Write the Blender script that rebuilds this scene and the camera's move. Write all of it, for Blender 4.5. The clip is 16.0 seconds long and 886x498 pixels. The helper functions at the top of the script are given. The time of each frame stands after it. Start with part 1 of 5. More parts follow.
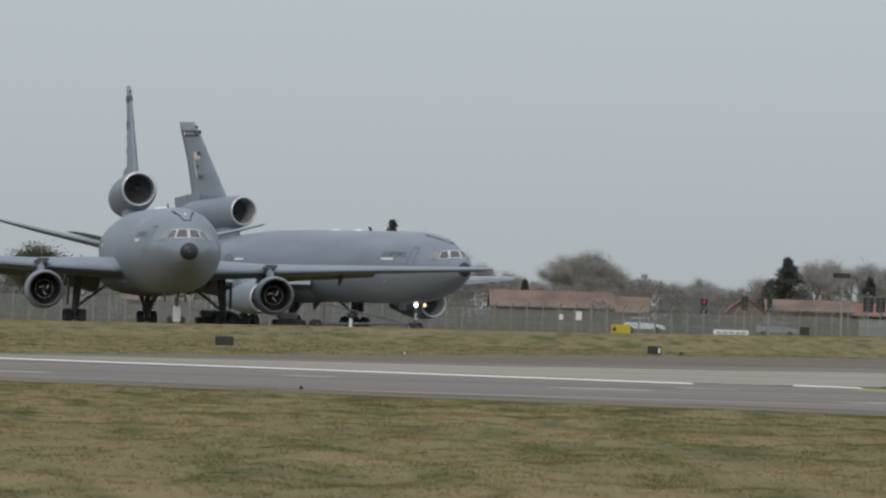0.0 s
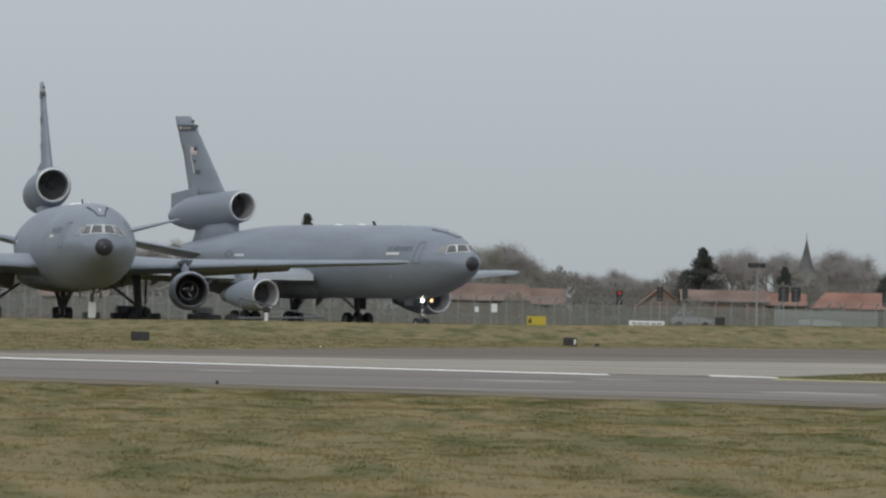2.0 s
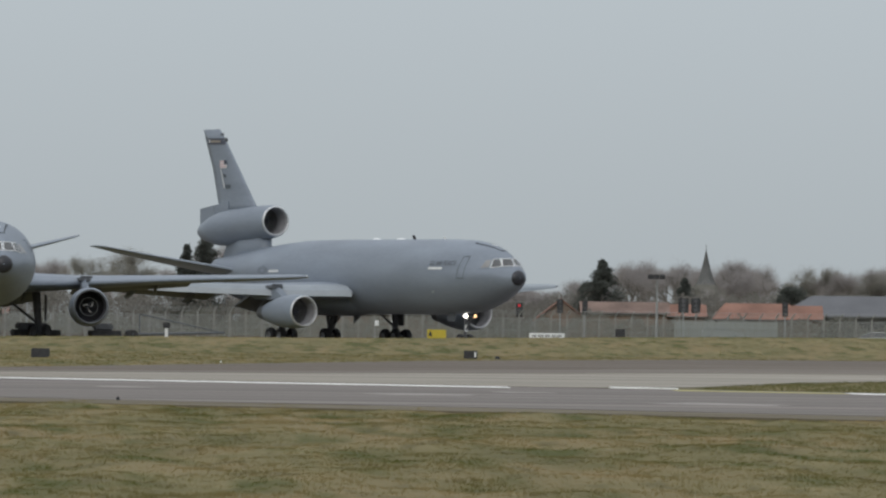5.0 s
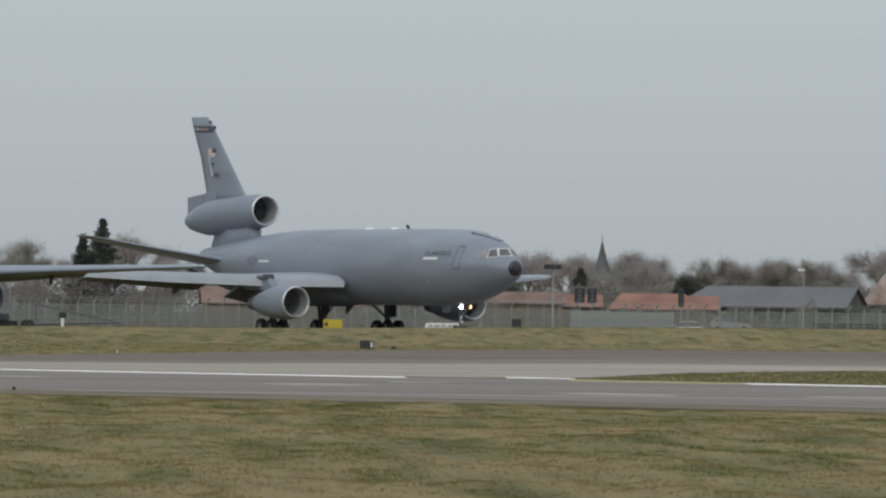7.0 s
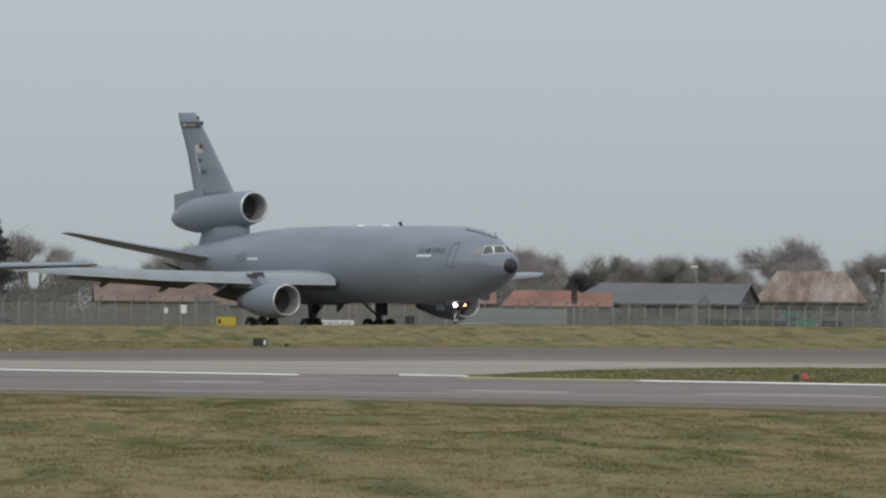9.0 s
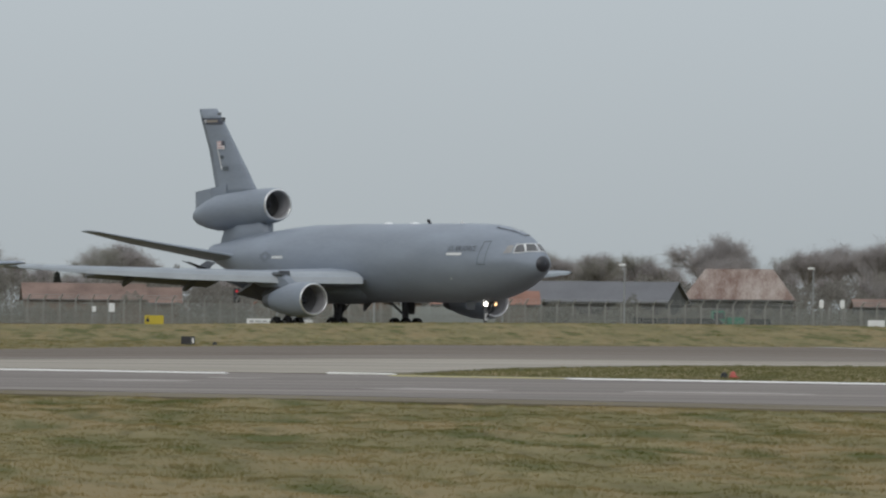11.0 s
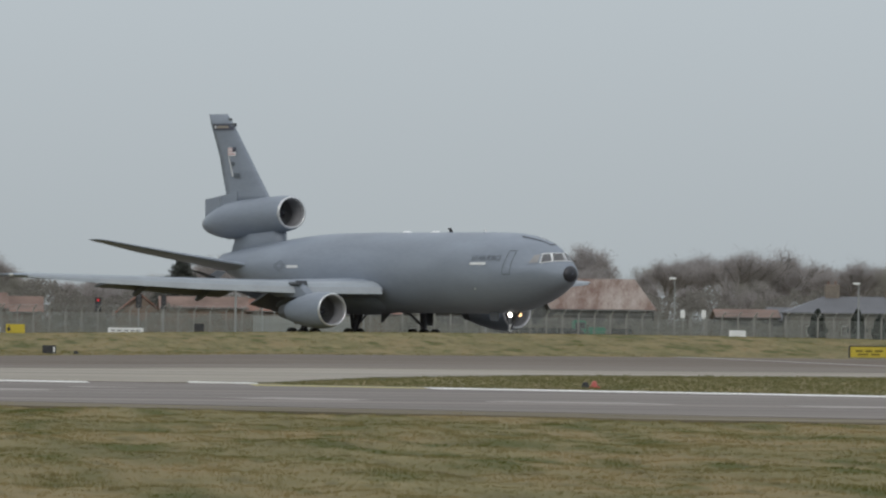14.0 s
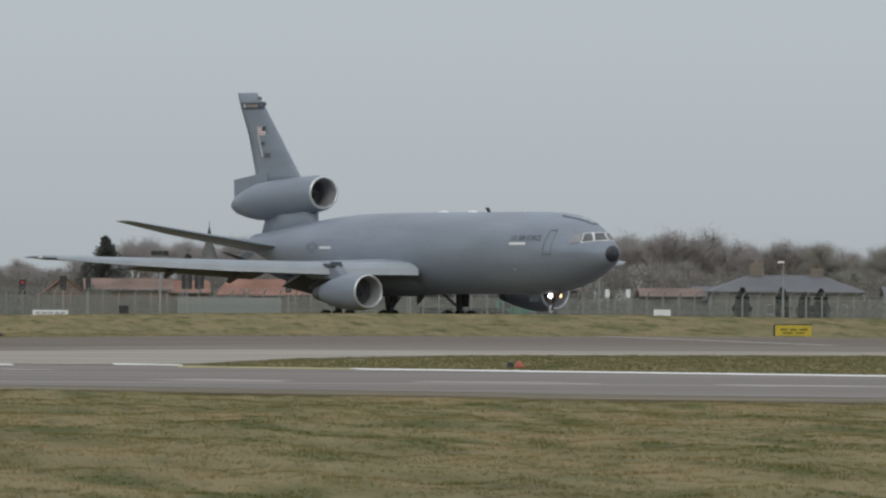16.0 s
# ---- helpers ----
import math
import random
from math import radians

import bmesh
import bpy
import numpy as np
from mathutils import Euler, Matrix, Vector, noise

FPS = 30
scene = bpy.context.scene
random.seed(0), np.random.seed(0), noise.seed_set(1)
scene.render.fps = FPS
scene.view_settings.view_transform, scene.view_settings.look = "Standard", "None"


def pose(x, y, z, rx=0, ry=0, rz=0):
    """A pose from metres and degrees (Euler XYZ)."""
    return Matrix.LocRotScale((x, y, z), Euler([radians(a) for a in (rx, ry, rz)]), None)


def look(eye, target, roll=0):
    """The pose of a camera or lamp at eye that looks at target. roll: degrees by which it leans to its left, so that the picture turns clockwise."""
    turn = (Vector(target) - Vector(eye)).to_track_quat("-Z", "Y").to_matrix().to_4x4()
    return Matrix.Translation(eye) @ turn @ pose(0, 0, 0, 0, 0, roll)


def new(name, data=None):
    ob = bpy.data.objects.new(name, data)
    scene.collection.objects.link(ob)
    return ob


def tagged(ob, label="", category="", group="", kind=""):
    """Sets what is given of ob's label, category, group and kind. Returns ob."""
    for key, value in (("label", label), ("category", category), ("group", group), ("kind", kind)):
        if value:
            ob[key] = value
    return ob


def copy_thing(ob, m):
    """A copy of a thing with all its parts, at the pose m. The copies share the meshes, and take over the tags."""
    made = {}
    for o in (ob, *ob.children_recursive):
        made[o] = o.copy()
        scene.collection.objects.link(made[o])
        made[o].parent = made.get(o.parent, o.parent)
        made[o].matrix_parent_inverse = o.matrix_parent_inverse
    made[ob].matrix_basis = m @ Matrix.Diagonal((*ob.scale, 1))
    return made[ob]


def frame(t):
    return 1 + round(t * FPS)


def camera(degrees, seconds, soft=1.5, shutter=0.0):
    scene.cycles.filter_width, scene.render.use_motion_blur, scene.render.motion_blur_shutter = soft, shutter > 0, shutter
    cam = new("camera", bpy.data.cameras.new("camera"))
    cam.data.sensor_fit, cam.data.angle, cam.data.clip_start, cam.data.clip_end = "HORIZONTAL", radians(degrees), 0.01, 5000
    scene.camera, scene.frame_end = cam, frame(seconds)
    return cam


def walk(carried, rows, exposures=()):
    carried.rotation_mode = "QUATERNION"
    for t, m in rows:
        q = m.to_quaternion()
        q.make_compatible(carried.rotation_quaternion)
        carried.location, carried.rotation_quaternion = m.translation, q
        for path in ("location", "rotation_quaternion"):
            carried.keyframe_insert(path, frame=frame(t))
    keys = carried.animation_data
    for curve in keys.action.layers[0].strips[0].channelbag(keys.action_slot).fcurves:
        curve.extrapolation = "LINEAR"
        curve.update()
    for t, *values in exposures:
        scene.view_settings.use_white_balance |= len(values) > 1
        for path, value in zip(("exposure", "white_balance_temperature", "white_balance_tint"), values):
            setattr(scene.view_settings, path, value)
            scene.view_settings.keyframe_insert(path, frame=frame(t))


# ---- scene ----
# ---- camera: a long lens on a tripod, panned after the taxiing aircraft ----
EYE_Z = 1.5
cam = camera(5.0135, 16.0, soft=2.3)
# seconds, pan to the right, tilt up, lean (degrees)
PAN = [
    (0.0, 0.0, 0.3857, 1.6901), (0.5, 0.0285, 0.4276, 1.4595), (1.0, 0.1117, 0.4081, 1.5143), (1.5, 0.2515, 0.3931, 1.2681),
    (2.0, 0.4825, 0.3582, 1.175), (2.5, 0.6013, 0.2865, 0.9295), (3.0, 0.678, 0.2984, 0.9511), (3.2, 0.697, 0.3208, 0.93), (5.3, 1.1298, 0.447, 0.66), (5.5, 1.1935, 0.4324, 0.6488),
    (6.0, 1.3657, 0.4062, 0.5581), (6.5, 1.4997, 0.4027, 0.6856), (7.0, 1.6381, 0.3947, 0.6979), (7.5, 1.8142, 0.3521, 0.5187),
    (8.0, 1.9431, 0.3879, 0.5098), (8.5, 2.0664, 0.3934, 0.4595), (9.0, 2.244, 0.3858, 0.6079), (9.2, 2.298, 0.3906, 0.6), (11.3, 2.693, 0.379, 0.55), (11.5, 2.725, 0.3985, 0.5457),
    (12.0, 2.8764, 0.4604, 0.641), (12.5, 2.945, 0.4852, 0.7082), (13.0, 3.0661, 0.4961, 0.6637), (13.5, 3.2221, 0.4736, 0.7133),
    (14.0, 3.4346, 0.4415, 0.6541), (14.5, 3.564, 0.3836, 0.6602), (15.0, 3.6296, 0.329, 0.5321), (15.5, 3.7463, 0.3183, 0.304),
    (16.0, 3.8639, 0.3345, 0.3597),
]


def sight(az, el, dist):
    """The place dist metres off, az degrees right of north and el degrees above eye level."""
    a = radians(az)
    return Vector((dist * math.sin(a), dist * math.cos(a), EYE_Z + dist * math.tan(radians(el))))


walk(cam, [(t, look((0, 0, EYE_Z), sight(a, e, 100), r)) for t, a, e, r in PAN])

# ---- overcast sky and a weak, veiled sun ----
world = bpy.data.worlds.new("sky")
scene.world = world
world.use_nodes = True
wn, wl = world.node_tree.nodes, world.node_tree.links
wn.clear()
w_out, w_bg = wn.new("ShaderNodeOutputWorld"), wn.new("ShaderNodeBackground")
w_sky = wn.new("ShaderNodeTexSky")
w_sky.sky_type, w_sky.sun_disc = "NISHITA", False
w_sky.sun_elevation, w_sky.sun_rotation = radians(32), radians(200)
w_coord, w_sep, w_ramp = wn.new("ShaderNodeTexCoord"), wn.new("ShaderNodeSeparateXYZ"), wn.new("ShaderNodeValToRGB")
w_ramp.color_ramp.elements[0].position, w_ramp.color_ramp.elements[0].color = 0.0, (0.40, 0.445, 0.475, 1)
w_ramp.color_ramp.elements[1].position, w_ramp.color_ramp.elements[1].color = 1.0, (1.02, 1.07, 1.12, 1)
w_mid = w_ramp.color_ramp.elements.new(0.035)
w_mid.color = (0.475, 0.53, 0.575, 1)
w_scale = wn.new("ShaderNodeVectorMath")
w_scale.operation = "SCALE"
w_scale.inputs["Scale"].default_value = 0.08
w_mix = wn.new("ShaderNodeMix")
w_mix.data_type = "RGBA"
w_mix.inputs["Factor"].default_value = 0.06
wl.new(w_coord.outputs["Generated"], w_sep.inputs[0])
wl.new(w_sep.outputs["Z"], w_ramp.inputs[0])
wl.new(w_sky.outputs[0], w_scale.inputs[0])
wl.new(w_ramp.outputs[0], w_mix.inputs["A"])
wl.new(w_scale.outputs[0], w_mix.inputs["B"])
wl.new(w_mix.outputs["Result"], w_bg.inputs["Color"])
w_bg.inputs["Strength"].default_value = 1.0
wl.new(w_bg.outputs[0], w_out.inputs[0])
sun = new("sun", bpy.data.lights.new("sun", "SUN"))
sun.data.energy, sun.data.angle, sun.data.color = 0.75, radians(25), (1.0, 0.96, 0.9)
sun.rotation_euler = (radians(58), 0, radians(-20))


# ---- materials ----
def material(name, base, rough=0.6, metal=0.0, vary=0.25, size=1.0, bump=0.0, bump_size=None, island=0.0, random_ob=0.0, second=None, streak=None, along=0.0, patches=(), soft=0.0):
    """Base colour broken up by noise at two sizes; second: a stain colour; streak: stretch of the noise along x, y, z;
    patches: (colour, scale, from, to) of stains with a shape of their own; soft: share of light that passes through thin blades and twigs."""
    m = bpy.data.materials.new(name)
    m.use_nodes = True
    n, l = m.node_tree.nodes, m.node_tree.links
    b = n["Principled BSDF"]
    b.inputs["Roughness"].default_value, b.inputs["Metallic"].default_value = rough, metal
    b.inputs["Specular IOR Level"].default_value = 0.5 if rough < 0.6 else 0.12
    co = n.new("ShaderNodeTexCoord")
    src = co.outputs["Object"]
    if streak:
        mp = n.new("ShaderNodeMapping")
        mp.inputs["Scale"].default_value = streak
        mp.inputs["Rotation"].default_value = (0, 0, radians(along))
        l.new(src, mp.inputs[0])
        src = mp.outputs[0]
    big, small = n.new("ShaderNodeTexNoise"), n.new("ShaderNodeTexNoise")
    big.inputs["Scale"].default_value, big.inputs["Detail"].default_value = 1 / size, 6
    small.inputs["Scale"].default_value, small.inputs["Detail"].default_value = 9 / size, 4
    l.new(src, big.inputs[0])
    l.new(src, small.inputs[0])
    add = n.new("ShaderNodeMath")
    add.operation = "MULTIPLY_ADD"
    add.inputs[1].default_value = 0.4
    l.new(small.outputs[0], add.inputs[0])
    l.new(big.outputs[0], add.inputs[2])
    value = add.outputs[0]
    if island or random_ob:
        geo = n.new("ShaderNodeNewGeometry") if island else n.new("ShaderNodeObjectInfo")
        more = n.new("ShaderNodeMath")
        more.operation = "MULTIPLY_ADD"
        more.inputs[1].default_value = island or random_ob
        l.new(geo.outputs["Random Per Island" if island else "Random"], more.inputs[0])
        l.new(value, more.inputs[2])
        shift = n.new("ShaderNodeMath")
        shift.operation = "SUBTRACT"
        shift.inputs[1].default_value = (island or random_ob) / 2
        l.new(more.outputs[0], shift.inputs[0])
        value = shift.outputs[0]
    ramp = n.new("ShaderNodeValToRGB")
    lo, hi = ramp.color_ramp.elements
    lo.position, hi.position = 0.45, 0.95
    lo.color = (*[c * (1 - vary) for c in base], 1)
    hi.color = (*[min(1, c * (1 + vary)) for c in (second or base)], 1)
    l.new(value, ramp.inputs[0])
    colour = ramp.outputs[0]
    for k, (stain, scale, low, high) in enumerate(patches):
        spot, edge, mix = n.new("ShaderNodeTexNoise"), n.new("ShaderNodeMapRange"), n.new("ShaderNodeMix")
        spot.noise_dimensions = "4D"
        spot.inputs["W"].default_value = 3.7 * k
        spot.inputs["Scale"].default_value, spot.inputs["Detail"].default_value = scale, 4
        edge.inputs["From Min"].default_value, edge.inputs["From Max"].default_value = low, high
        mix.data_type = "RGBA"
        l.new(src, spot.inputs[0])
        l.new(spot.outputs[0], edge.inputs[0])
        l.new(edge.outputs[0], mix.inputs["Factor"])
        l.new(colour, mix.inputs[6])
        mix.inputs[7].default_value = (*stain, 1)
        colour = mix.outputs[2]
    l.new(colour, b.inputs["Base Color"])
    if bump:
        bn, bp = n.new("ShaderNodeTexNoise"), n.new("ShaderNodeBump")
        bn.inputs["Scale"].default_value, bn.inputs["Detail"].default_value = 1 / (bump_size or size), 5
        bp.inputs["Strength"].default_value, bp.inputs["Distance"].default_value = bump, 0.05
        l.new(src, bn.inputs[0])
        l.new(bn.outputs[0], bp.inputs["Height"])
        l.new(bp.outputs[0], b.inputs["Normal"])
    if soft:
        thin, both = n.new("ShaderNodeBsdfTranslucent"), n.new("ShaderNodeMixShader")
        both.inputs[0].default_value = soft
        l.new(colour, thin.inputs[0])
        l.new(b.outputs[0], both.inputs[1])
        l.new(thin.outputs[0], both.inputs[2])
        l.new(both.outputs[0], n["Material Output"].inputs[0])
    return m


def glow(name, colour, strength):
    m = bpy.data.materials.new(name)
    m.use_nodes = True
    b = m.node_tree.nodes["Principled BSDF"]
    b.inputs["Base Color"].default_value = (*colour, 1)
    b.inputs["Emission Color"].default_value, b.inputs["Emission Strength"].default_value = (*colour, 1), strength
    return m


GREY = material("grey_paint", (0.208, 0.238, 0.284), 0.5, 0, 0.14, 3.0, streak=(0.5, 1, 2.2))
GREY_LIGHT = material("light_grey_paint", (0.27, 0.3, 0.33), 0.45, 0, 0.12, 2.0)
GREY_DARK = material("dark_grey_paint", (0.1, 0.108, 0.12), 0.55, 0, 0.2, 1.5)
LIP = material("polished_lip", (0.6, 0.61, 0.62), 0.32, 0.6, 0.1, 1.0)
# black raised a little for the haze over far parts
BLACK = material("black_rubber", (0.055, 0.055, 0.058), 0.75, 0, 0.3, 0.4)
RADOME = material("black_radome", (0.026, 0.027, 0.034), 0.4, 0, 0.3, 0.5)
# intake interior with its shade put into the colour
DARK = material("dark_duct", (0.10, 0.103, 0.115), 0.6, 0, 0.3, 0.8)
FAN = material("fan_metal", (0.17, 0.168, 0.175), 0.45, 0.4, 0.2, 0.4)
STEEL = material("gear_steel", (0.32, 0.33, 0.34), 0.45, 0.3, 0.2, 0.5)
WHITE = material("white_paint", (0.72, 0.73, 0.73), 0.5, 0, 0.08, 0.8)
PANEL_LINE = material("dark_line", (0.05, 0.056, 0.065), 0.6, 0, 0.15, 0.5)
FAINT_LINE = material("faint_seam", (0.115, 0.132, 0.15), 0.6, 0, 0.15, 0.5)
LETTER = material("dark_letters", (0.095, 0.105, 0.122), 0.6, 0, 0.15, 0.5)
RED = material("red_paint", (0.38, 0.075, 0.055), 0.5, 0, 0.15, 0.5)
PINK = material("faded_red_stripe", (0.55, 0.3, 0.3), 0.5, 0, 0.1, 0.5)
NAVY = material("navy_paint", (0.05, 0.055, 0.08), 0.5, 0, 0.15, 0.5)
GOLD = material("gold_paint", (0.26, 0.225, 0.19), 0.5, 0, 0.15, 0.3)
# gear and trolley paint, darkened to carry the shade under the aircraft
GEAR = material("grimy_gear_paint", (0.12, 0.122, 0.13), 0.6, 0, 0.25, 0.5)
# the same interior in a paler copy, toned as lit
DUCT = material("grey_intake_paint", (0.3, 0.3, 0.315), 0.5, 0, 0.15, 0.8)
INSIGNIA = material("low_contrast_insignia", (0.16, 0.182, 0.218), 0.55, 0, 0.15, 0.5)
YELLOW = material("yellow_sign", (0.5, 0.39, 0.035), 0.5, 0, 0.1, 0.4)
# base grey raised to stand in for reflected sky
GLASS = material("window_glass", (0.1, 0.1, 0.105), 0.1, 0, 0.2, 0.6)
LAMP_WHITE = glow("lit_landing_lamp", (1.0, 0.95, 0.86), 7.0)
LAMP_WARM = glow("lit_taxi_lamp", (1.0, 0.62, 0.3), 2.2)
LAMP_OFF = material("lamp_glass", (0.6, 0.6, 0.6), 0.15, 0, 0.1, 0.3)
SIGNAL_RED = glow("red_signal", (0.7, 0.03, 0.04), 0.1)
TUFTS = (((0.215, 0.168, 0.084), 0.42, 0.44, 0.62), ((0.08, 0.083, 0.023), 1.0, 0.5, 0.65), ((0.1, 0.086, 0.036), 2.6, 0.54, 0.74))
GRASS = material("winter_grass", (0.13, 0.119, 0.045), 0.9, 0, 0.2, 2.0, 0.5, 0.15, second=(0.193, 0.16, 0.079), streak=(1, 0.13, 1), patches=TUFTS)
BLADE = material("grass_blades", (0.188, 0.17, 0.064), 0.85, 0, 0.2, 2.0, island=0.03, second=(0.255, 0.21, 0.104), streak=(1, 0.13, 1), patches=[((c[0] * 1.46, c[1] * 1.44, c[2] * 1.42), *r) for c, *r in TUFTS], soft=0.5)
BLADE_GREEN = material("green_blades", (0.15, 0.15, 0.06), 0.85, 0, 0.15, 2.2, island=0.04, second=(0.185, 0.17, 0.08), soft=0.5)
ASPHALT = material("worn_asphalt", (0.155, 0.137, 0.127), 0.85, 0, 0.2, 5.0, 0.3, 0.05, second=(0.225, 0.2, 0.182), streak=(0.03, 0.9, 1), along=52.4, patches=(((0.27, 0.247, 0.228), 0.55, 0.57, 0.72), ((0.105, 0.093, 0.09), 0.3, 0.58, 0.7)))
ASPHALT_OLD = material("brown_asphalt", (0.122, 0.099, 0.082), 0.85, 0, 0.2, 14.0, 0.3, 0.05, second=(0.165, 0.138, 0.115), streak=(0.3, 1.5, 1), patches=(((0.19, 0.165, 0.14), 0.1, 0.55, 0.7),))
DIRT = material("bare_verge_soil", (0.142, 0.121, 0.083), 0.9, 0, 0.25, 3.0, 0.4, 0.1, second=(0.18, 0.155, 0.115), streak=(0.06, 0.9, 1), along=52.4)
ASPHALT_MIXED = material("half_worn_asphalt", (0.185, 0.162, 0.137), 0.85, 0, 0.2, 12.0, 0.3, 0.05, streak=(0.3, 1.5, 1))
ASPHALT_PALE = material("pale_worn_asphalt", (0.3, 0.275, 0.255), 0.8, 0, 0.25, 1.5)
CONCRETE = material("pale_concrete", (0.27, 0.243, 0.205), 0.85, 0, 0.16, 9.0, 0.2, 0.05, second=(0.33, 0.3, 0.255), streak=(0.25, 1.2, 1), patches=(((0.185, 0.16, 0.13), 0.11, 0.5, 0.68), ((0.37, 0.345, 0.305), 0.2, 0.56, 0.7)))
MARKING = material("white_marking", (0.8, 0.79, 0.76), 0.7, 0, 0.2, 1.2)
MARK_YELLOW = material("faded_yellow_marking", (0.42, 0.38, 0.16), 0.7, 0, 0.3, 1.2)
BARK = material("grey_brown_bark", (0.22, 0.2, 0.185), 0.9, 0, 0.3, 0.6)
TWIG = material("bare_twigs", (0.365, 0.337, 0.325), 0.9, 0, 0.12, 3.0, island=0.06, soft=0.5)
TWIG_OLIVE = material("ivy_twigs", (0.305, 0.292, 0.258), 0.9, 0, 0.12, 3.0, island=0.06, soft=0.5)
HEDGE = material("brown_hedge_twigs", (0.208, 0.196, 0.176), 0.9, 0, 0.25, 6.0, island=0.08, soft=0.5)
YEW = material("dark_yew_leaves", (0.05, 0.056, 0.05), 0.85, 0, 0.2, 1.0, island=0.2)
# rear cockpit glass, reflected sky put into its pale tone
REAR_PANE = material("pale_rear_pane", (0.27, 0.262, 0.258), 0.3, 0, 0.1, 0.5)
# darker copy of the fan metal, intake shade in its colour
FAN_SHADED = material("dark_fan_metal", (0.09, 0.09, 0.1), 0.4, 0.7, 0.2, 0.4)
SCRUB = material("olive_grey_scrub", (0.2, 0.196, 0.172), 0.9, 0, 0.15, 4.0, island=0.05, soft=0.5)
SIGN_DARK = material("worn_dark_lettering", (0.2, 0.16, 0.04), 0.6, 0, 0.2, 0.3)
# needle green lightened to include distance haze
NEEDLE = material("fir_needles", (0.115, 0.122, 0.11), 0.85, 0, 0.2, 2.0, island=0.2, soft=0.45)
LEAF = material("dull_leaves", (0.095, 0.092, 0.058), 0.8, 0, 0.3, 2.0, island=0.4, soft=0.4)
TILE_RED = material("orange_roof_tiles", (0.26, 0.145, 0.112), 0.85, 0, 0.25, 3.0, 0.4, 0.3)
# red with haze put in as lower saturation
TILE_DULL = material("dull_red_tiles", (0.205, 0.145, 0.122), 0.85, 0, 0.3, 3.0, 0.4, 0.3)
BRICK_PALE = material("pale_weathered_brick", (0.22, 0.19, 0.16), 0.9, 0, 0.25, 1.0)
BRICK = material("brown_brick", (0.21, 0.165, 0.135), 0.9, 0, 0.25, 1.5)
RENDER_DIM = material("weathered_render", (0.2, 0.195, 0.18), 0.85, 0, 0.25, 1.5)
SLATE = material("grey_roof_sheet", (0.14, 0.142, 0.152), 0.6, 0, 0.12, 4.0)
# dark boarding, its tone lifted for haze at a kilometre
WALL_DARK = material("dark_boarding", (0.125, 0.125, 0.122), 0.85, 0, 0.3, 1.5)
RENDER_PALE = material("pale_render", (0.34, 0.33, 0.30), 0.85, 0, 0.15, 1.5)
RUST = material("rusty_roof_sheet", (0.15, 0.07, 0.05), 0.8, 0, 0.25, 1.8, second=(0.3, 0.262, 0.235), streak=(1.2, 0.5, 0.18))
POST = material("concrete_post", (0.27, 0.27, 0.255), 0.85, 0, 0.15, 1.0)
WIRE = material("galvanised_wire", (0.3, 0.32, 0.31), 0.6, 0.2, 0.1, 1.0)
POLE = material("galvanised_pole", (0.3, 0.31, 0.31), 0.5, 0.4, 0.1, 1.0)
CAR_WHITE = material("white_car_paint", (0.7, 0.71, 0.72), 0.25, 0, 0.05, 1.0)
CAR_GREY = material("silver_car_paint", (0.3, 0.31, 0.32), 0.3, 0.3, 0.05, 1.0)
GREEN = material("green_machine_paint", (0.05, 0.22, 0.14), 0.5, 0, 0.15, 1.0)


# ---- mesh helpers ----
def part(name, bm, mat, parent=None, label="", smooth=False):
    """One mesh object from a bmesh, under a thing or a part."""
    me = bpy.data.meshes.new(name)
    bmesh.ops.recalc_face_normals(bm, faces=bm.faces)
    bm.to_mesh(me)
    bm.free()
    for m in (mat if isinstance(mat, (list, tuple)) else (mat,)):
        me.materials.append(m)
    if smooth:
        me.polygons.foreach_set("use_smooth", [True] * len(me.polygons))
    ob = new(name, me)
    ob.parent = parent
    if label:
        ob["label"] = label
    return ob


def thing(name, m, label, category, group=""):
    ob = new(name)
    ob.matrix_basis = m
    return tagged(ob, label, category, group)


def box(bm, x0, x1, y0, y1, z0, z1, bevel=0.0):
    vs = bmesh.ops.create_cube(bm, size=1)["verts"]
    for v in vs:
        v.co = ((x0 + x1) / 2 + v.co.x * (x1 - x0), (y0 + y1) / 2 + v.co.y * (y1 - y0), (z0 + z1) / 2 + v.co.z * (z1 - z0))
    if bevel:
        bmesh.ops.bevel(bm, geom=list({e for v in vs for e in v.link_edges}), offset=bevel, segments=2, affect="EDGES", clamp_overlap=True)
    return bm


def boxes(*spec, bevel=0.0):
    bm = bmesh.new()
    for s in spec:
        box(bm, *s, bevel=bevel)
    return bm


def tube(bm, a, b, r0, r1, n=8, caps=True):
    """A tapered round bar from a to b."""
    a, b = Vector(a), Vector(b)
    q = (b - a).to_track_quat("Z", "Y")
    rings = [[bm.verts.new(c + q @ Vector((r * math.cos(k * math.tau / n), r * math.sin(k * math.tau / n), 0))) for k in range(n)] for c, r in ((a, r0), (b, r1))]
    for k in range(n):
        bm.faces.new((rings[0][k], rings[0][(k + 1) % n], rings[1][(k + 1) % n], rings[1][k]))
    if caps:
        bm.faces.new(rings[0][::-1])
        bm.faces.new(rings[1])
    return bm


def tubes(*spec, n=8):
    bm = bmesh.new()
    for s in spec:
        tube(bm, *s, n=n)
    return bm


